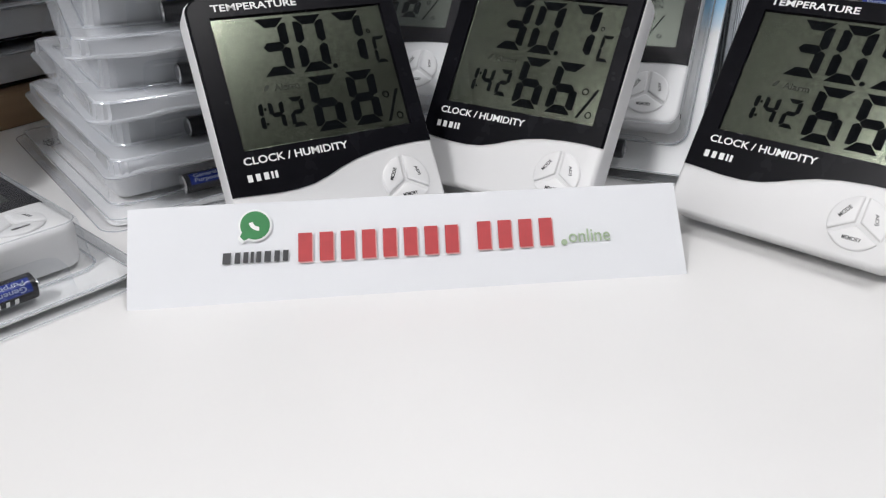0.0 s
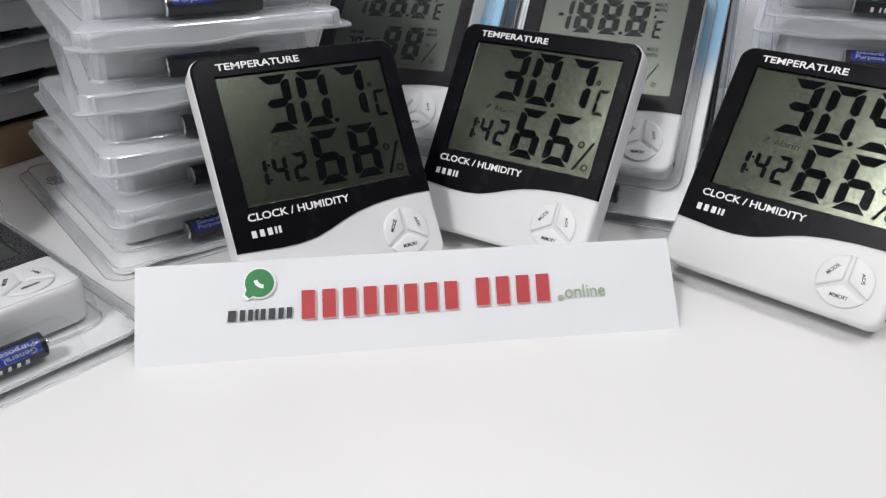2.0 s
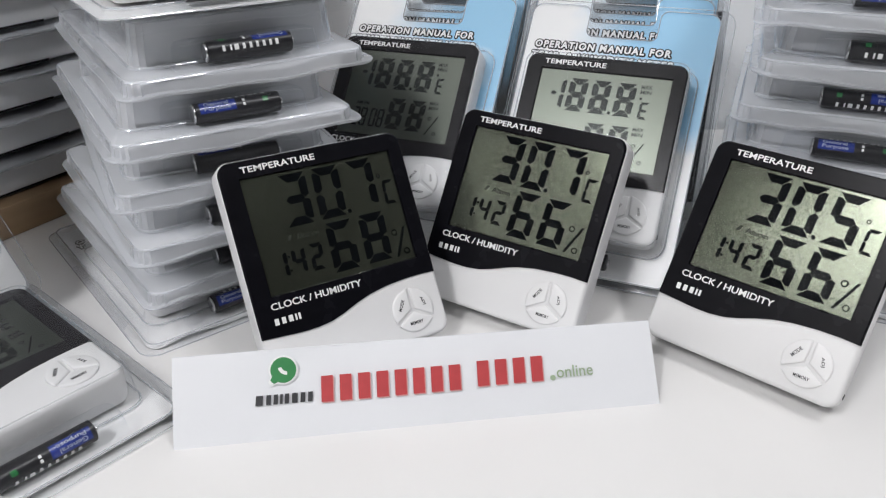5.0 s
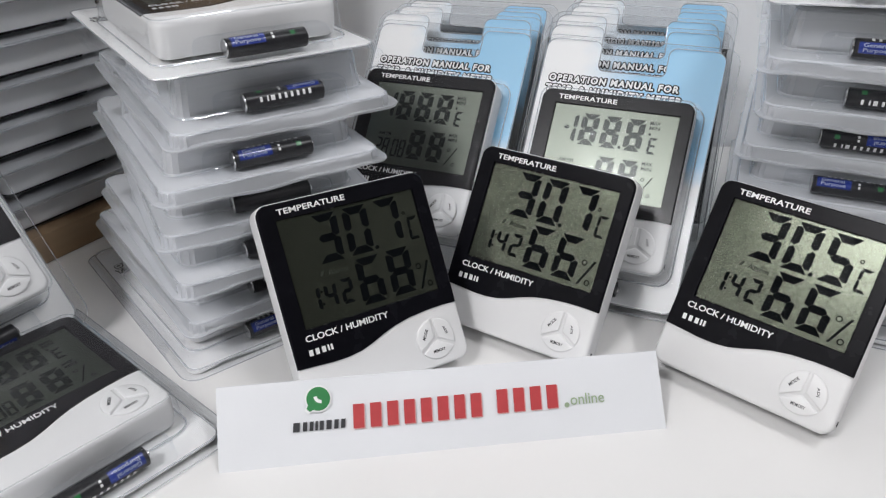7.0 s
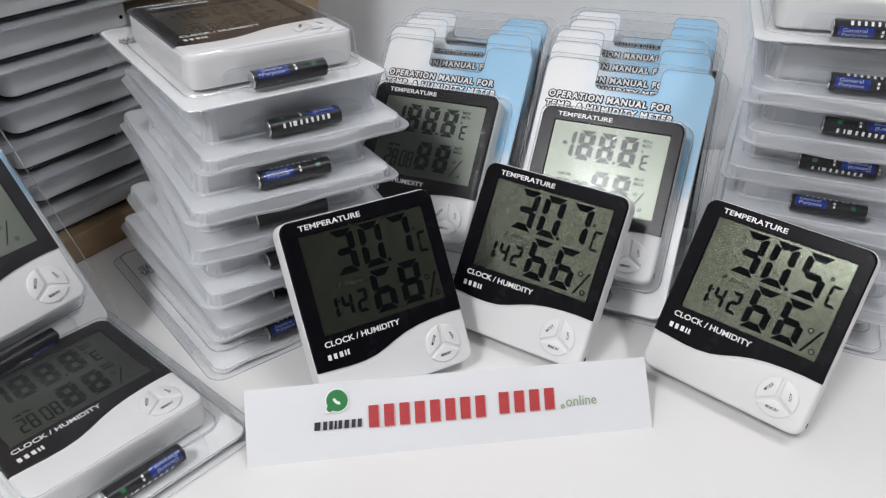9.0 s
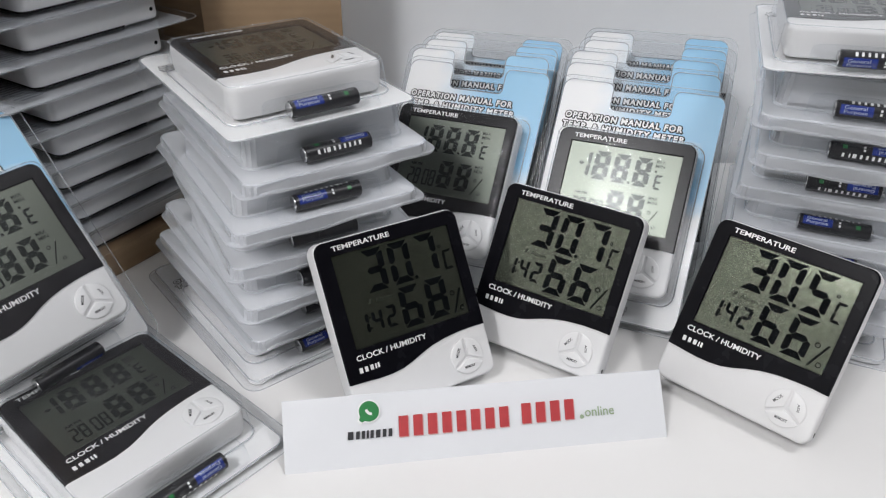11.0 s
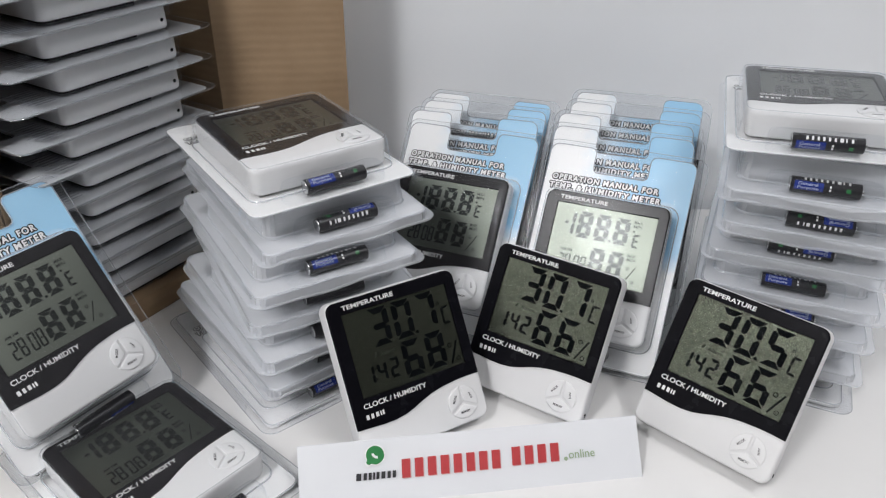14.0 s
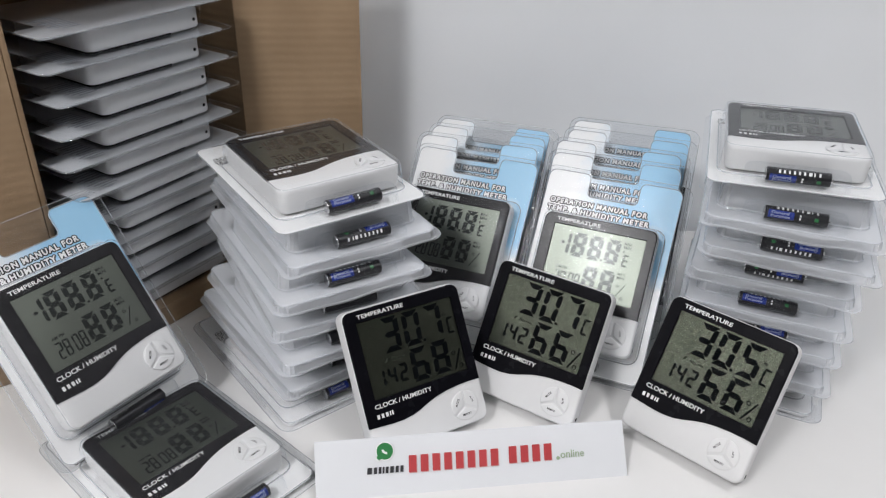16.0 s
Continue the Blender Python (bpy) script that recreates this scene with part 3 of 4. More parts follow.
def blister_mesh(material, back=SHELL_BACK, ph=0.0):
    """Front shell: flange, fluted wall round the insert, deep dome over the meter; flat back."""
    bm = bmesh.new()
    f = CARD_Y - 0.0008
    deep = back > SHELL_BACK
    wave, flute = (0.0007, 0.00045) if deep else (0.00025, 0.0002)
    low = 0.0022 if deep else 0.0040
    rings = [flared(back, 0.0048, 0.0080, low, 0.0042, 0.010, wave, 0, ph=ph), flared(back - 0.0007, 0.0050, 0.0082, low + 0.0002, 0.0044, 0.010, wave, 0, ph=ph),
             flared(back - 0.0013, 0.0046, 0.0078, low, 0.0040, 0.010, wave, 0, ph=ph), flared(back - 0.0016, 0.0018, 0.0022, 0.0016, 0.0018, 0.008, wave, flute, ph=ph),
             flared(back - 0.0024, 0.0012, 0.0016, 0.0012, 0.0014, 0.008, wave * 0.6, flute, ph=ph), flared(f + 0.0010, 0.0008, 0.0010, 0.0008, 0.0010, 0.0075, wave * 0.5, flute, ph=ph), flared(f, 0.0, 0.0, 0.0, 0.0, 0.007, 0.0, 0.0)]
    g = 0.0022
    for y, ins, r, fl in ((f, -0.0022, 0.009, 0), (f - 0.0012, -0.0010, 0.008, 0.0002), (f - 0.004, -0.0006, 0.0075, 0.0003), (0.002, 0.0006, 0.0075, 0.0003), (-0.0006, 0.0012, 0.007, 0.0002), (-0.0018, 0.003, 0.006, 0), (-0.0022, 0.0062, 0.005, 0)):
        e = g - ins
        rings.append(flared(y, CX0 + W / 2 + e, W / 2 - CX1 + e, CZ0 + e, H - CZ1 + e, r, 0.0, fl))
    loft(bm, rings, not deep, True)
    return mesh_of(bm, "blister_shell", material)


def bubble_mesh():
    bm = bmesh.new()
    f = CARD_Y - 0.0009
    bx0, bx1 = 0.0130 - W / 2, 0.0850 - W / 2
    dome = []
    for y, ins in ((f, 0.0), (f - 0.003, 0.0006), (0.0100, 0.0012), (0.0080, 0.0022), (0.0074, 0.0040)):
        dome.append([(x, y, z) for x, z in rounded(bx0 + ins, bx1 - ins, -0.0188 + ins * 0.6, -0.0042 - ins * 0.3, 0.004, 4)])
    loft(bm, dome, False, True)
    return mesh_of(bm, "battery_bubble", CLEAR)


def bead_mesh(outline, y, r, material, wave=0.0):
    """A thin round bead that follows an outline: the moulded or cut edge of a clear shell."""
    bm = bmesh.new()
    n = len(outline)
    rows = []
    for i, (x, z) in enumerate(outline):
        (ax, az), (bx, bz) = outline[i - 1], outline[(i + 1) % n]
        t = Vector((bx - ax, bz - az)).normalized()
        nx, nz = t.y, -t.x
        w = wave * math.sin(i * 1.7)
        rows.append([bm.verts.new((x + nx * r * math.cos(k * math.pi / 2.5), y + w + r * math.sin(k * math.pi / 2.5), z + nz * r * math.cos(k * math.pi / 2.5))) for k in range(5)])
    for i in range(n):
        p, q = rows[i - 1], rows[i]
        for k in range(5):
            bm.faces.new((p[k], p[k - 1], q[k - 1], q[k]))
    return mesh_of(bm, "shell_edge", material)


BAT_R, BAT_L, BAT_Y = 0.0050, 0.0440, 0.0135
BAT_X0, BAT_Z = 0.0280 - W / 2, -0.0113


def tube(x0, x1, r, n=18, a0=0, a1=360):
    bm = bmesh.new()
    full = a1 - a0 >= 360
    m = n if full else n + 1
    ang = [radians(a0 + (a1 - a0) * i / n) for i in range(m)]
    if full:
        e = 0.0003
        rings = [[(x, BAT_Y + q * math.sin(a), BAT_Z + q * math.cos(a)) for a in ang] for x, q in ((x0, r - e), (x0 + e, r), (x1 - e, r), (x1, r - e))]
        loft(bm, rings)
    else:
        rows = [[bm.verts.new((x, BAT_Y + q * math.sin(a), BAT_Z + q * math.cos(a))) for a in ang] for x, q in ((x0, r), (x1, r), (x1, r - 0.0002), (x0, r - 0.0002))]
        for k in range(4):
            a, b = rows[k], rows[(k + 1) % 4]
            for i in range(m - 1):
                bm.faces.new((a[i], a[i + 1], b[i + 1], b[i]))
    return bm


B_BODY = mesh_of(tube(BAT_X0 + 0.0009, BAT_X0 + BAT_L - 0.0009, BAT_R), "battery_sleeve", BATTERY_BLACK)
B_END = mesh_of(tube(BAT_X0, BAT_X0 + 0.0011, BAT_R - 0.0006), "battery_end", STEEL)
B_TIP = mesh_of(tube(BAT_X0 + BAT_L - 0.0011, BAT_X0 + BAT_L + 0.0008, 0.0019), "battery_tip", STEEL)
ROW = 60  # degrees round the cell between the blue row and the maker's row


def joined_tubes(spans, r, material, name):
    bm = bmesh.new()
    for x0, x1, a0, a1 in spans:
        piece = tube(x0, x1, r, max(2, int((a1 - a0) / 12)), a0, a1)
        me = bpy.data.meshes.new("piece")
        piece.to_mesh(me)
        piece.free()
        bm.from_mesh(me)
        bpy.data.meshes.remove(me)
    return mesh_of(bm, name, material)


def wrapped(word, x0, x1, height, angle, flip, material):
    """Lettering rolled round the cell with its base line at the given angle."""
    me = fit_text(word, x0, x1, height, material, bold=0.0002)
    for v in me.vertices:
        x, z = (x0 + x1 - v.co.x, -v.co.z) if flip else (v.co.x, v.co.z)
        a = radians(angle) + z / BAT_R
        v.co = (x, BAT_Y + (BAT_R + 0.00035) * math.sin(a), BAT_Z + (BAT_R + 0.00035) * math.cos(a))
    me.update()
    return me


def battery_art(flip, mid):
    """Print on one cell: a blue half with two words, a green dot, and the maker's name as plain bars further round."""
    def span(a, b):
        return (BAT_X0 + BAT_L - b, BAT_X0 + BAT_L - a) if flip else (BAT_X0 + a, BAT_X0 + b)

    s = -1 if flip else 1
    x0, x1 = span(0.0030, 0.0205)
    blue = joined_tubes([(x0, x1, mid - 34, mid + 34)], BAT_R + 0.00012, BATTERY_BLUE, "colour_band")
    x0, x1 = span(0.0340, 0.0366)
    dot = joined_tubes([(x0, x1, mid - 14, mid + 14)], BAT_R + 0.00014, BATTERY_GREEN, "colour_dot")
    x0, x1 = span(0.0240, 0.0252)
    bars = [(x0, x1, mid - 20, mid - 4), (x0, x1, mid + 4, mid + 20)]
    for k, w in enumerate((0.9, 0.8, 0.8, 0.8, 0.8, 0.8, 1.3, 0.5, 0.8)):
        a = 0.0085 + 0.0033 * k
        x0, x1 = span(a, a + 0.0016 * w)
        c = mid + s * ROW
        bars.append((x0, x1, c - 15, c + 15))
    bars = joined_tubes(bars, BAT_R + 0.0002, PRINT_WHITE, "print_bars")
    x0, x1 = span(0.0050, 0.0170)
    y0, y1 = span(0.0050, 0.0178)
    words = [wrapped("General", x0, x1, 0.0020, mid + s * 3, flip, PRINT_PALE), wrapped("Purpose", y0, y1, 0.0024, mid - s * 29, flip, PRINT_PALE)]
    return blue, dot, bars, words


ARTS = {}
CARD_MESH = insert_card_mesh()
BUBBLE = bubble_mesh()
EDGE_OUTER = bead_mesh([(x, z) for x, y, z in flared(0, 0.0050, 0.0082, 0.0042, 0.0044, 0.010)], SHELL_BACK - 0.0006, 0.00027, EDGE)
EDGE_WALL = bead_mesh(card_outline(), CARD_Y - 0.0008, 0.0004, EDGE)
EDGE_BASE = bead_mesh(rounded(-W / 2 - 0.0040, W / 2 + 0.0040, -0.0040, H + 0.0040, 0.009), CARD_Y - 0.0012, 0.0005, EDGE)
EDGE_TOP = bead_mesh(rounded(-W / 2 - 0.0004, W / 2 + 0.0004, -0.0004, H + 0.0004, 0.007), -0.0012, 0.00035, EDGE_SOFT)
CARD_MESH_SHADED = CARD_MESH.copy()
CARD_MESH_SHADED.materials[0] = CARD_SHADED
TRAY_BACK = 0.0285
BLISTER, BLISTER_STACKED = blister_mesh(CLEAR), blister_mesh(MILKY)
BLISTER_TRAY, BLISTER_TOP = [blister_mesh(TRAY, TRAY_BACK, 1.7 * k) for k in range(4)], blister_mesh(CLEAR, TRAY_BACK, 0.6)
EDGE_LIP = bead_mesh([(x, z) for x, y, z in flared(0, 0.0008, 0.0008, 0.0008, 0.0008, 0.0075)], CARD_Y, 0.0004, EDGE)
EDGE_DIM = EDGE_OUTER.copy()
EDGE_DIM.materials[0] = EDGE_SOFT
BENT_CARDS = [bent_card_mesh(k) for k in range(5)]


def outline_of(me, grow, drop):
    """A bolder copy of some lettering, spread a little in all directions, to lie under it as its outline."""
    bm = bmesh.new()
    for i in range(8):
        a = 2 * math.pi * i / 8
        part_me = me.copy()
        part_me.transform(Matrix.Translation((grow * math.cos(a) + drop, 0, grow * math.sin(a) - drop)))
        bm.from_mesh(part_me)
        bpy.data.meshes.remove(part_me)
    out = bpy.data.meshes.new("lettering_outline")
    bm.to_mesh(out)
    bm.free()
    out.materials.append(PRINT_BLACK)
    return out


LINE_1 = fit_text("OPERATION MANUAL FOR", -0.004 - W / 2, 0.0820 - W / 2, 0.0049, PRINT_WHITE, bold=0.00042, shear=0.06, spread=1.24)
LINE_2 = fit_text("TEMP. & HUMIDITY METER", -0.005 - W / 2, 0.0850 - W / 2, 0.0049, PRINT_WHITE, bold=0.00042, shear=0.06, spread=1.24)
LINE_1B, LINE_2B = outline_of(LINE_1, 0.00085, 0.00012), outline_of(LINE_2, 0.00085, 0.00012)


BACK_BARS = [mesh_of(plate([(-0.0013, 0.0), (0.0, 0.0), (0.0, h), (-0.0013, h)], SHELL_BACK + 0.0002, SHELL_BACK + 0.0004), "print_bar", PRINT_GREY, False) for h in (0.015, 0.018, 0.021)]


def blister_pack(label, m, group, cell=(0, 235), full=True, shell=BLISTER, card=CARD_MESH, tray=False, face_down=False):
    root = thing("blister_pack", label, "packaged thermometer", group, m)
    if full:
        body = meter_parts(root, True)
        film_figures(body)
    else:
        body = part("meter_body", BODY, WHITE, root, "white plastic meter body")
        part("face_panel", PANEL_FILMED, BLACK, body, "black front with a waved edge")
        part("sensor_hole", HOLE, BLACK, body)
    insert = part("insert_card", card, CARD, root, "plain back of the insert, greyed with the carton's shade" if face_down else "white and sky-blue printed insert")
    if face_down:
        for k in range(9):
            part("print_bar", BACK_BARS[k % 3], PRINT_GREY, insert, "", Matrix.Translation((CX1 - 0.006 - 0.0042 * k, 0, 0.113)))
    else:
        for me, z, d in ((LINE_1B, 0.1204, 0.0), (LINE_1, 0.1204, 0.00012), (LINE_2B, 0.1129, 0.0), (LINE_2, 0.1129, 0.00012)):
            part("lettering", me, PRINT_DARK, insert, "", Matrix.Translation((0, CARD_Y - 0.0001 - d, z)))
    clear = part("blister_shell", shell, CLEAR, root, "clear moulded plastic shell")
    for edge in (EDGE_LIP, EDGE_BASE, EDGE_TOP) if tray else (EDGE_DIM, EDGE_BASE) if face_down else (EDGE_OUTER, EDGE_WALL, EDGE_BASE, EDGE_TOP):
        part("shell_edge", edge, EDGE, clear)
    part("battery_bubble", BUBBLE, CLEAR, root, "clear raised bubble over the battery")
    bat = part("battery", B_BODY, BATTERY_BLACK, root, "small black cylindrical battery cell")
    part("end_cap", B_END, STEEL, bat)
    part("contact_tip", B_TIP, STEEL, bat)
    if cell not in ARTS:
        ARTS[cell] = battery_art(*cell)
    blue, dot, bars, words = ARTS[cell]
    part("colour_band", blue, BATTERY_BLUE, bat, "blue printed band")
    part("colour_dot", dot, BATTERY_GREEN, bat)
    part("print_bars", bars, PRINT_WHITE, bat)
    for me in words:
        part("lettering", me, PRINT_PALE, bat)
    return root


# ---- the room and the table ----
def structure(name, bm, material, label, category):
    ob = new(name, mesh_of(bm, name, material, False))
    return tagged(ob, label, category, kind="structure")


T = 0.1
structure("floor", box(bmesh.new(), ROOM_X0 - T, ROOM_X1 + T, ROOM_Y0 - T, ROOM_Y1 + T, ROOM_Z0 - T, ROOM_Z0), FLOORING, "grey smooth floor under the table", "floor")
structure("ceiling", box(bmesh.new(), ROOM_X0 - T, ROOM_X1 + T, ROOM_Y0 - T, ROOM_Y1 + T, ROOM_Z1, ROOM_Z1 + T), CEIL, "plain white painted ceiling", "ceiling")
structure("wall_north", box(bmesh.new(), ROOM_X0, ROOM_X1, ROOM_Y1, ROOM_Y1 + T, ROOM_Z0, ROOM_Z1), WALL, "pale blue-grey smooth wall behind the table", "wall")
structure("wall_south", box(bmesh.new(), ROOM_X0, ROOM_X1, ROOM_Y0 - T, ROOM_Y0, ROOM_Z0, ROOM_Z1), DARK_PAINT, "plain dark grey painted wall", "wall")
structure("wall_west", box(bmesh.new(), ROOM_X0 - T, ROOM_X0, ROOM_Y0, ROOM_Y1, ROOM_Z0, ROOM_Z1), PLAIN, "plain light painted wall", "wall")
structure("wall_east", box(bmesh.new(), ROOM_X1, ROOM_X1 + T, ROOM_Y0, ROOM_Y1, ROOM_Z0, ROOM_Z1), DARK_PAINT, "plain dark grey painted wall", "wall")


def ceiling_lamp(x, y, length, width, watts):
    root = thing("ceiling_lamp", "unseen white rectangular fluorescent lamp under the ceiling", "lamp", "ceiling lamps", pose(x, y, ROOM_Z1))
    bm = bmesh.new()
    box(bm, -length / 2 - 0.02, length / 2 + 0.02, -width / 2 - 0.02, width / 2 + 0.02, -0.05, 0.0, 0.004)
    part("housing", bm, CEIL, root)
    part("diffuser", box(bmesh.new(), -length / 2, length / 2, -width / 2, width / 2, -0.058, -0.0505, 0.002), GLOW, root, "glowing milky diffuser")


for lamp in LAMPS:
    ceiling_lamp(*lamp)

table = thing("table", "white laminate table top with straight legs", "table")
part("tabletop", box(bmesh.new(), -1.1, 1.1, -0.35, ROOM_Y1 - 0.01, -0.03, 0.0, 0.0015), TABLE, table, "smooth white laminate top")
for lx in (-1.04, 1.0):
    for ly in (-0.3, 0.6):
        part("leg", box(bmesh.new(), lx, lx + 0.04, ly, ly + 0.04, ROOM_Z0, -0.031, 0.002), STEEL, table)

# ---- the three meters that run ----
standing_meter("black and white digital meter showing 30.7 and 68", -0.0374, 0.3088, 32.0, 29.36, "307", "68", "142")
standing_meter("black and white digital meter showing 30.7 and 66", 0.0249, 0.3462, 31.2, -33.0, "307", "66", "142")
standing_meter("black and white digital meter showing 30.5 and 66", 0.1407, 0.2970, 33.1, -42.06, "305", "66", "142")


# ---- the paper sign ----
SIGN_L, SIGN_H, SIGN_LEAN = 0.2248, 0.040, 40.0


def sign():
    a, b = Vector((-0.1194, 0.2543, 0)), Vector((0.1040, 0.2835, 0))
    yaw = math.degrees(math.atan2(b.y - a.y, b.x - a.x))
    root = thing("paper_sign", "folded white paper strip sign with red figures", "sign", m=pose(a.x, a.y, 0, 0, 0, yaw))
    s, c = math.sin(radians(SIGN_LEAN)), math.cos(radians(SIGN_LEAN))
    # a folded tent: front slope, ridge, back slope
    bm = bmesh.new()
    th, n = 0.0005, 24
    prof = [(0, 0), (SIGN_H * s, SIGN_H * c), (SIGN_H * s + 0.0006, SIGN_H * c), (SIGN_H * s * 2.2, 0.0), (SIGN_H * s * 2.2 - th, 0.0), (SIGN_H * s + 0.0003, SIGN_H * c - 0.0012), (th, 0.0)]
    loft(bm, [[(SIGN_L * i / n, y + 0.0006 * math.sin(3.1 * i / n + z * 30), z) for y, z in prof] for i in range(n + 1)])
    part("folded_sheet", bm, PAPER, root, "white folded paper")
    lay = pose(0, 0, 0, -SIGN_LEAN, 0, 0)

    def on(name, bm, material, label="", dy=0.0):
        part(name, bm, material, root, label, lay @ Matrix.Translation((0, dy - 0.0007, 0)))

    return on


sign_on = sign()


def bars(x0, x1, z0, z1, widths, material, name="figure_bar", dy=0.0, slant=0.0004):
    total, x = sum(widths), x0
    for w in widths:
        step = (x1 - x0) * w / total
        sign_on(name, char_blocks(x, x + step, z0, z1, (1,), material, 0.0, 0.36, slant), material, "", dy)
        x += step


def speech_disc(r, cx, cz, tail):
    pts = []
    for i in range(40):
        a = 2 * math.pi * i / 40
        k = r
        if 3.75 < a < 4.15:
            k = r * tail
        pts.append((cx + k * math.cos(a), cz + k * math.sin(a)))
    return pts


sign_on("icon_rim", plate(speech_disc(0.0066, 0.0492, 0.0309, 1.32), 0.0, 0.00015), surface("icon_rim_white", (0.80, 0.82, 0.82), 0.5, 0.02, 100, 500, 0.0))
sign_on("icon_disc", plate(speech_disc(0.0058, 0.0492, 0.0309, 1.28), 0.0, 0.00015), PRINT_GREEN, "round green emblem", -0.0002)


def handset():
    pts = []
    for r, rng in ((0.0040, range(0, 11)), (0.0024, range(10, -1, -1))):
        for i in rng:
            a = radians(190 + 80 * i / 10)
            pts.append((0.0508 + r * math.cos(a), 0.0326 + r * math.sin(a)))
    return plate(pts, 0.0, 0.00015)


sign_on("icon_mark", handset(), PRINT_WHITE, "", -0.0004)
bars(0.0352, 0.0621, 0.0158, 0.0202, (1.5, 1, 0.9, 0.6, 0.9, 1.2, 1, 1), PRINT_DARK, "word_bar")
bars(0.0645, 0.1319, 0.0145, 0.0262, (1,) * 8, PRINT_RED_SHADE, "figure_shade", 0.0001)
bars(0.0640, 0.1314, 0.0150, 0.0267, (1,) * 8, PRINT_RED, "figure_bar", -0.0001)
bars(0.1368, 0.1713, 0.0152, 0.0269, (1,) * 4, PRINT_RED_SHADE, "figure_shade", 0.0001)
bars(0.1363, 0.1708, 0.0157, 0.0274, (1,) * 4, PRINT_RED, "figure_bar", -0.0001)
sign_on("word_dot", plate(disc_outline(0.1740, 0.0166, 0.0013), 0.0, 0.00015), PRINT_SAGE)
ONLINE = fit_text("online", 0.1760, 0.1937, 0.0055, PRINT_SAGE, bold=0.00005)
sign_on("lettering", ONLINE, PRINT_SAGE, "", 0.0)
for o in scene.objects:
    if o.data is ONLINE:
        o.matrix_basis = o.matrix_basis @ Matrix.Translation((0, 0, 0.0163))

# ---- blister packs ----
# loose packs beside the meters
blister_pack("clear blister pack with a meter, lying flat on the table", pose(-0.1763, 0.2460, 0.0246, -90, 0, 48.4), "loose packs", (1, 215))
blister_pack("clear blister pack with a meter, leaning back above another pack", pose(-0.2558, 0.3112, 0.0450, -37.7, -1.0, 54.36), "loose packs", (1, 195))


def stack(label, top, count, places, cells, group, first=None):
    """A pile of packs lying face up, from the top one down; each place is x, y and the turn."""
    step = (top - SHELL_BACK) / (count - 1)
    for k, (x, y, yaw) in enumerate(places):
        last = k == count - 1
        lean = 0.0 if last else (0.0, 0.6, -0.4, 0.5, -0.6, 0.4, -0.3, 0.0)[k]
        m = first if first is not None and k == 0 else pose(x, y, top - step * k, -90 + lean, -lean * 0.8, yaw)
        shell = BLISTER_TOP if k == 0 else BLISTER_STACKED if last else BLISTER_TRAY[k % 4]
        blister_pack(label if k else label.replace("pack", "pack on top", 1), m, group, cells[k], k == 0, shell, CARD_MESH if k == 0 else BENT_CARDS[k % 5], not last)


stack("clear blister pack with a meter in a tall pile", 0.1895, 7, [(-0.1066, 0.3795, 34.1), (-0.1004, 0.3800, 31.8), (-0.1071, 0.3712, 30.8), (-0.1110, 0.3760, 27.0), (-0.1095, 0.3755, 33.2), (-0.1128, 0.3835, 37.1), (-0.1177, 0.3774, 38.4)],
      [(0, 232), (1, 262), (0, 224), (0, 285), (1, 330), (1, 280), (0, 220)], "pile beside the meters")
stack("clear blister pack with a meter in a neat pile", 0.2120, 8, [(0, 0, 0), (0.2209, 0.3801, -21.2), (0.2252, 0.3815, -21.5), (0.2230, 0.3917, -23.1), (0.2226, 0.3882, -22.0), (0.2215, 0.3900, -21.5), (0.2205, 0.3890, -23.0), (0.2185, 0.3880, -24.0)],
      [(0, 168), (0, 198), (1, 232), (1, 216), (0, 226), (1, 236), (0, 190), (0, 225)], "pile at the far side", pose(0.2166, 0.3860, 0.2135, -91.2, -1.6, -18.4))


def leaning_row(lean, roll, front):
    z = 0.0246 * math.cos(radians(lean)) + 0.0242 * math.sin(radians(lean))
    for k, (x, y, yaw) in enumerate(front):
        blister_pack("clear blister pack with a meter leaning in a row" if k else "clear blister pack leaning at the front of a row", pose(x, y, z, -lean, roll, yaw), "packs leaning in a row", (0, 235), k == 0)


leaning_row(37.1, -1.0, ((0.0748, 0.3943, -24.3), (0.0905, 0.4330, -20.5), (0.0985, 0.4635, -20.5), (0.1140, 0.4935, -20.5), (0.1265, 0.5200, -19.0)))
leaning_row(37.6, -1.8, ((-0.0428, 0.4422, -24.8), (-0.0335, 0.4735, -20.6), (-0.0243, 0.4988, -21.4), (-0.0196, 0.5200, -23.0)))

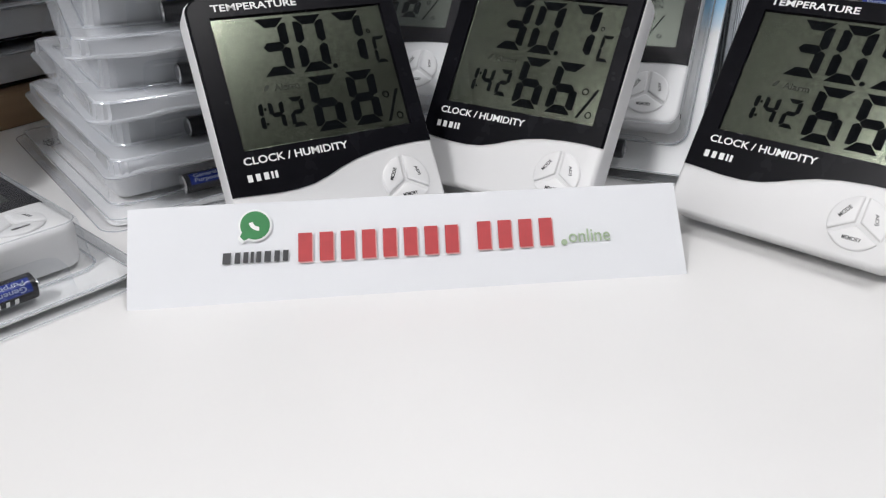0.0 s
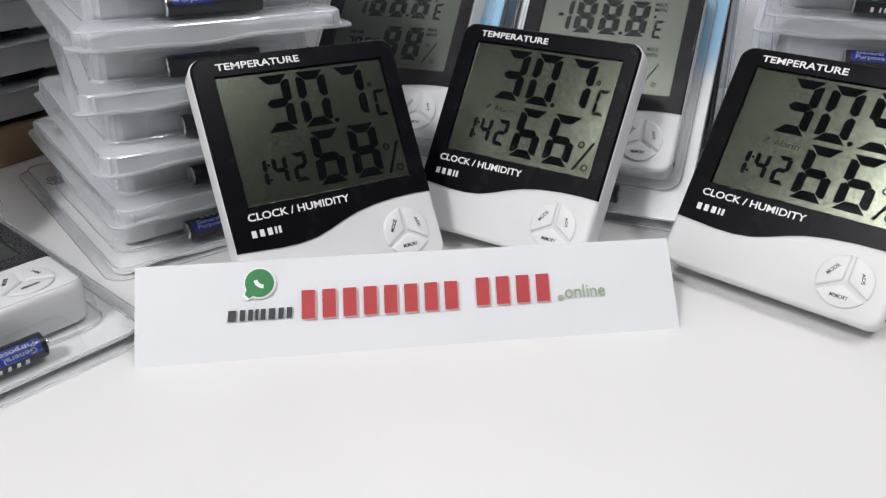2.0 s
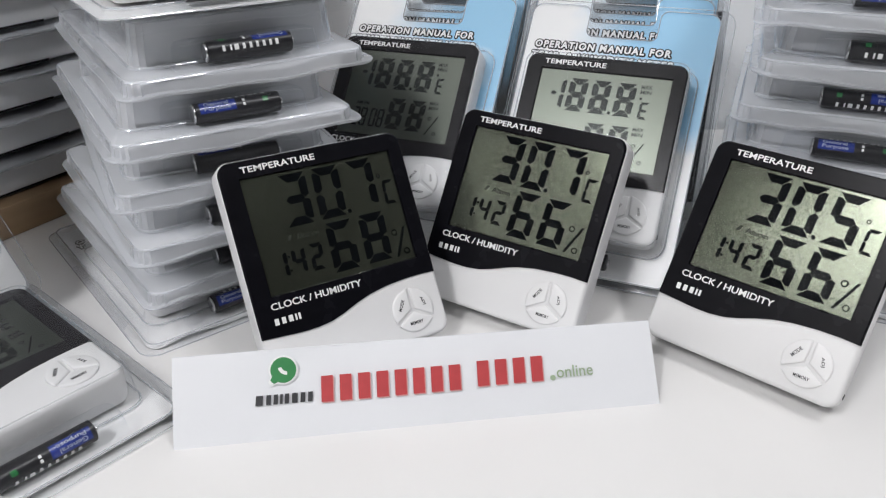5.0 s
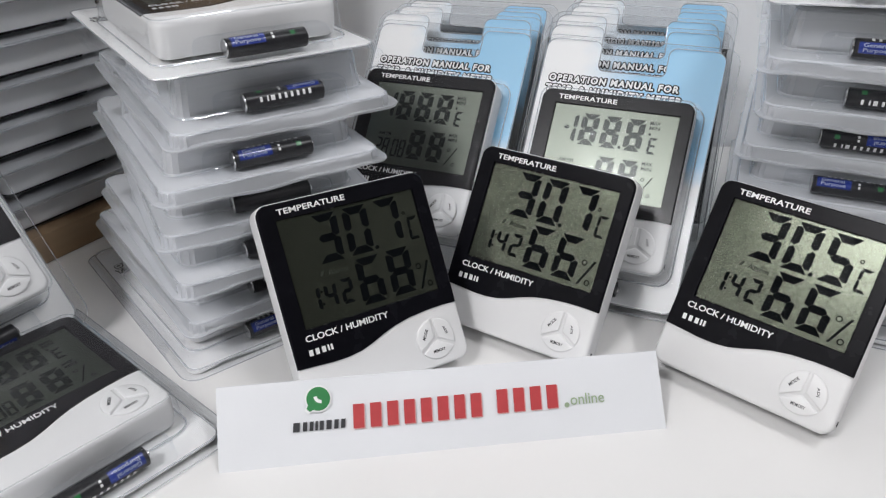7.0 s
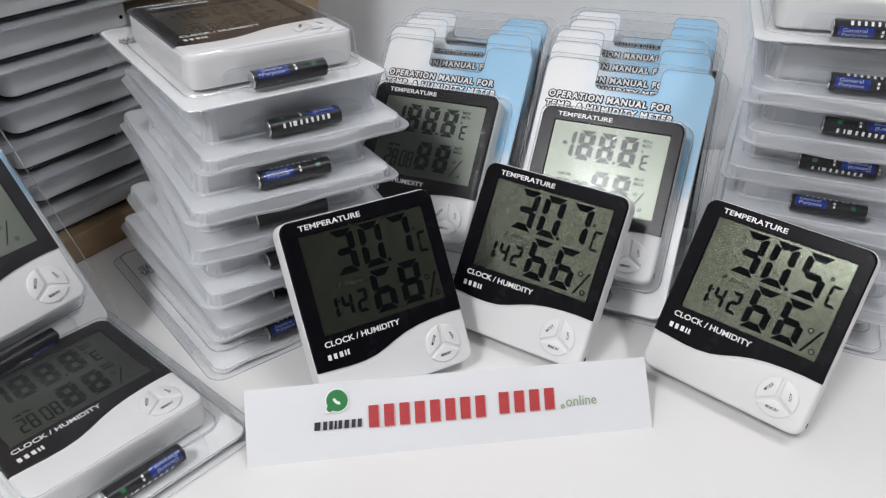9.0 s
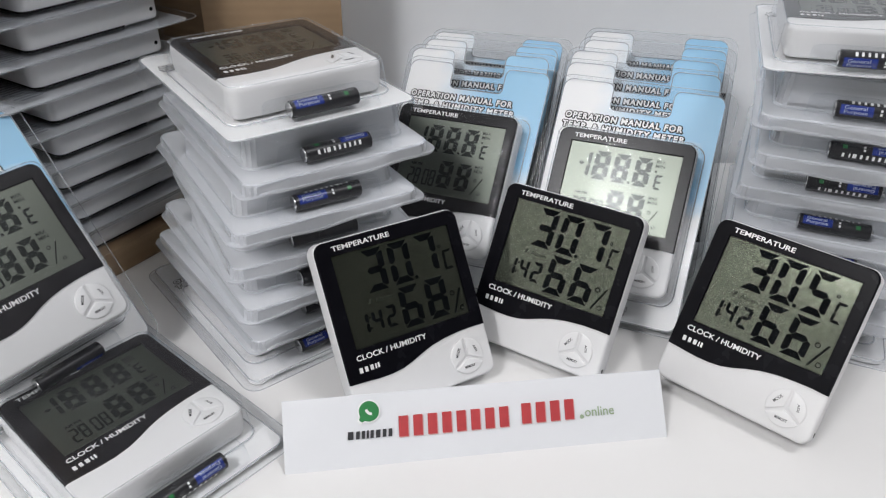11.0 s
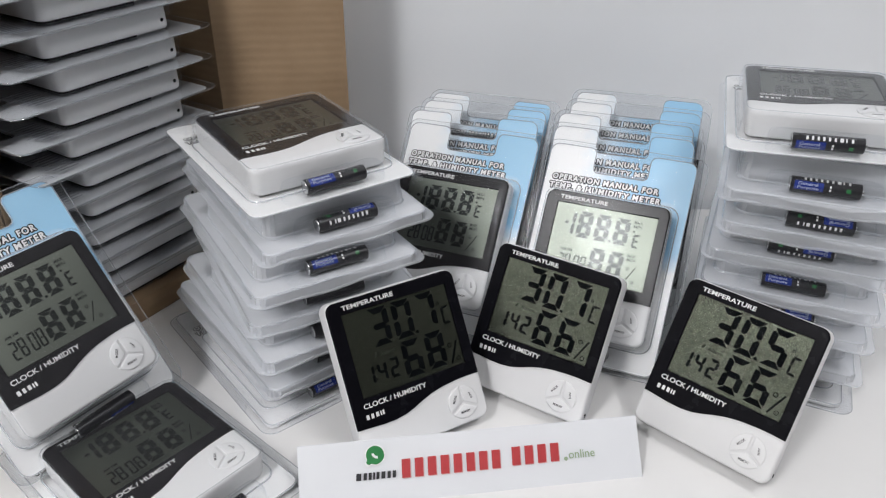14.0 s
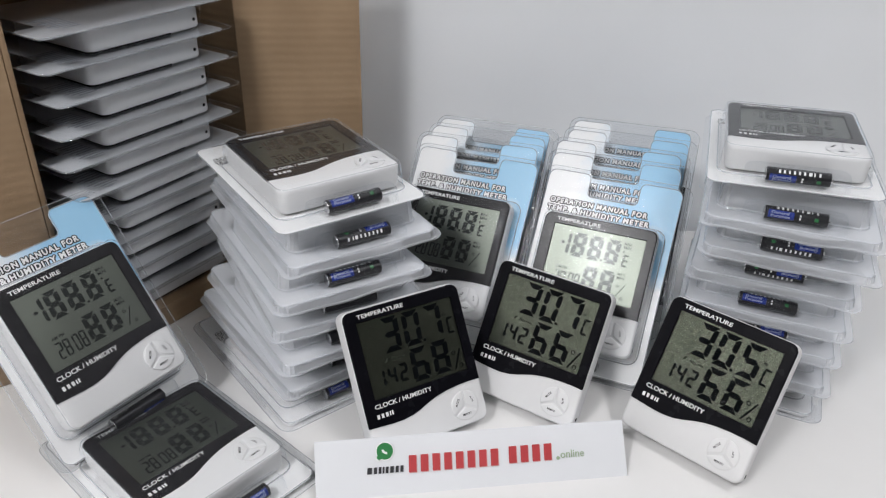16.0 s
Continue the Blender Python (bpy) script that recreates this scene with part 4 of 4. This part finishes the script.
# face-down pile in the open carton: x along the pile's visible side, y into the carton
CARTON = pose(-0.2424, 0.5394, 0, 0, 0, 57.2)
FACE_DOWN = Matrix(((0, 0, -1, 0), (-1, 0, 0, 0), (0, 1, 0, 0), (0, 0, 0, 1)))
BASE, LEFT_Y = 0.0221, 0.012
for k, z in enumerate((0.0248, 0.0520, 0.0786, 0.1040, 0.1291, 0.1542, 0.1791, 0.2039, 0.2287, 0.2535)):
    off = (0.0, 0.002, -0.0015, 0.001, 0.003, -0.001)[k % 6]
    blister_pack("clear blister pack lying face down in the open carton", CARTON @ pose(off, W / 2, z, 0, 0, off * 300) @ FACE_DOWN, "packs in the carton", (0, 235), False, BLISTER, CARD_MESH_SHADED, False, True)


def carton():
    root = thing("cardboard_carton", "brown corrugated carton standing open at its front", "box", m=CARTON)
    th, top, x0, x1 = 0.005, 0.33, -0.1598, 0.0500
    part("base", box(bmesh.new(), x0, x1, -0.0105, 0.125, 0.0002, BASE, 0.0012), CARDBOARD, root)
    part("back_panel", box(bmesh.new(), x0, x1, 0.1252, 0.1252 + th, 0.0002, top, 0.001), CARDBOARD, root)
    part("side_panel", box(bmesh.new(), x1 + 0.0002, x1 + th, 0.012, 0.130, 0.0002, top, 0.001), CARDBOARD, root)
    part("side_panel", box(bmesh.new(), x0 - th - 0.0002, x0 - 0.0002, LEFT_Y, 0.130, 0.0002, top, 0.001), CARDBOARD, root)
    # Unseen top, added to keep the lamps' light off the pile inside.
    part("added_shade_top", box(bmesh.new(), x0 - th, x1 + th, -0.006, 0.1305, top + 0.0002, top + th, 0.001), CARDBOARD, root)
    inv = CARTON.inverted()
    hinge = CARTON @ Vector((x0 - th - 0.001, LEFT_Y - 0.0004, 0))
    far_hinge = CARTON @ Vector((x1 - 0.0005, 0.0114, 0))
    for (ax, ay), (bx, by) in (((far_hinge.x, far_hinge.y), (-0.1135, 0.6000)), ((hinge.x, hinge.y), (hinge.x - 0.10, hinge.y - 0.075))):
        d = math.degrees(math.atan2(by - ay, bx - ax))
        part("flap", box(bmesh.new(), 0.0, math.hypot(bx - ax, by - ay), -th, 0.0, 0.0002, top, 0.001), CARDBOARD, root, "", inv @ pose(ax, ay, 0, 0, 0, d))


carton()
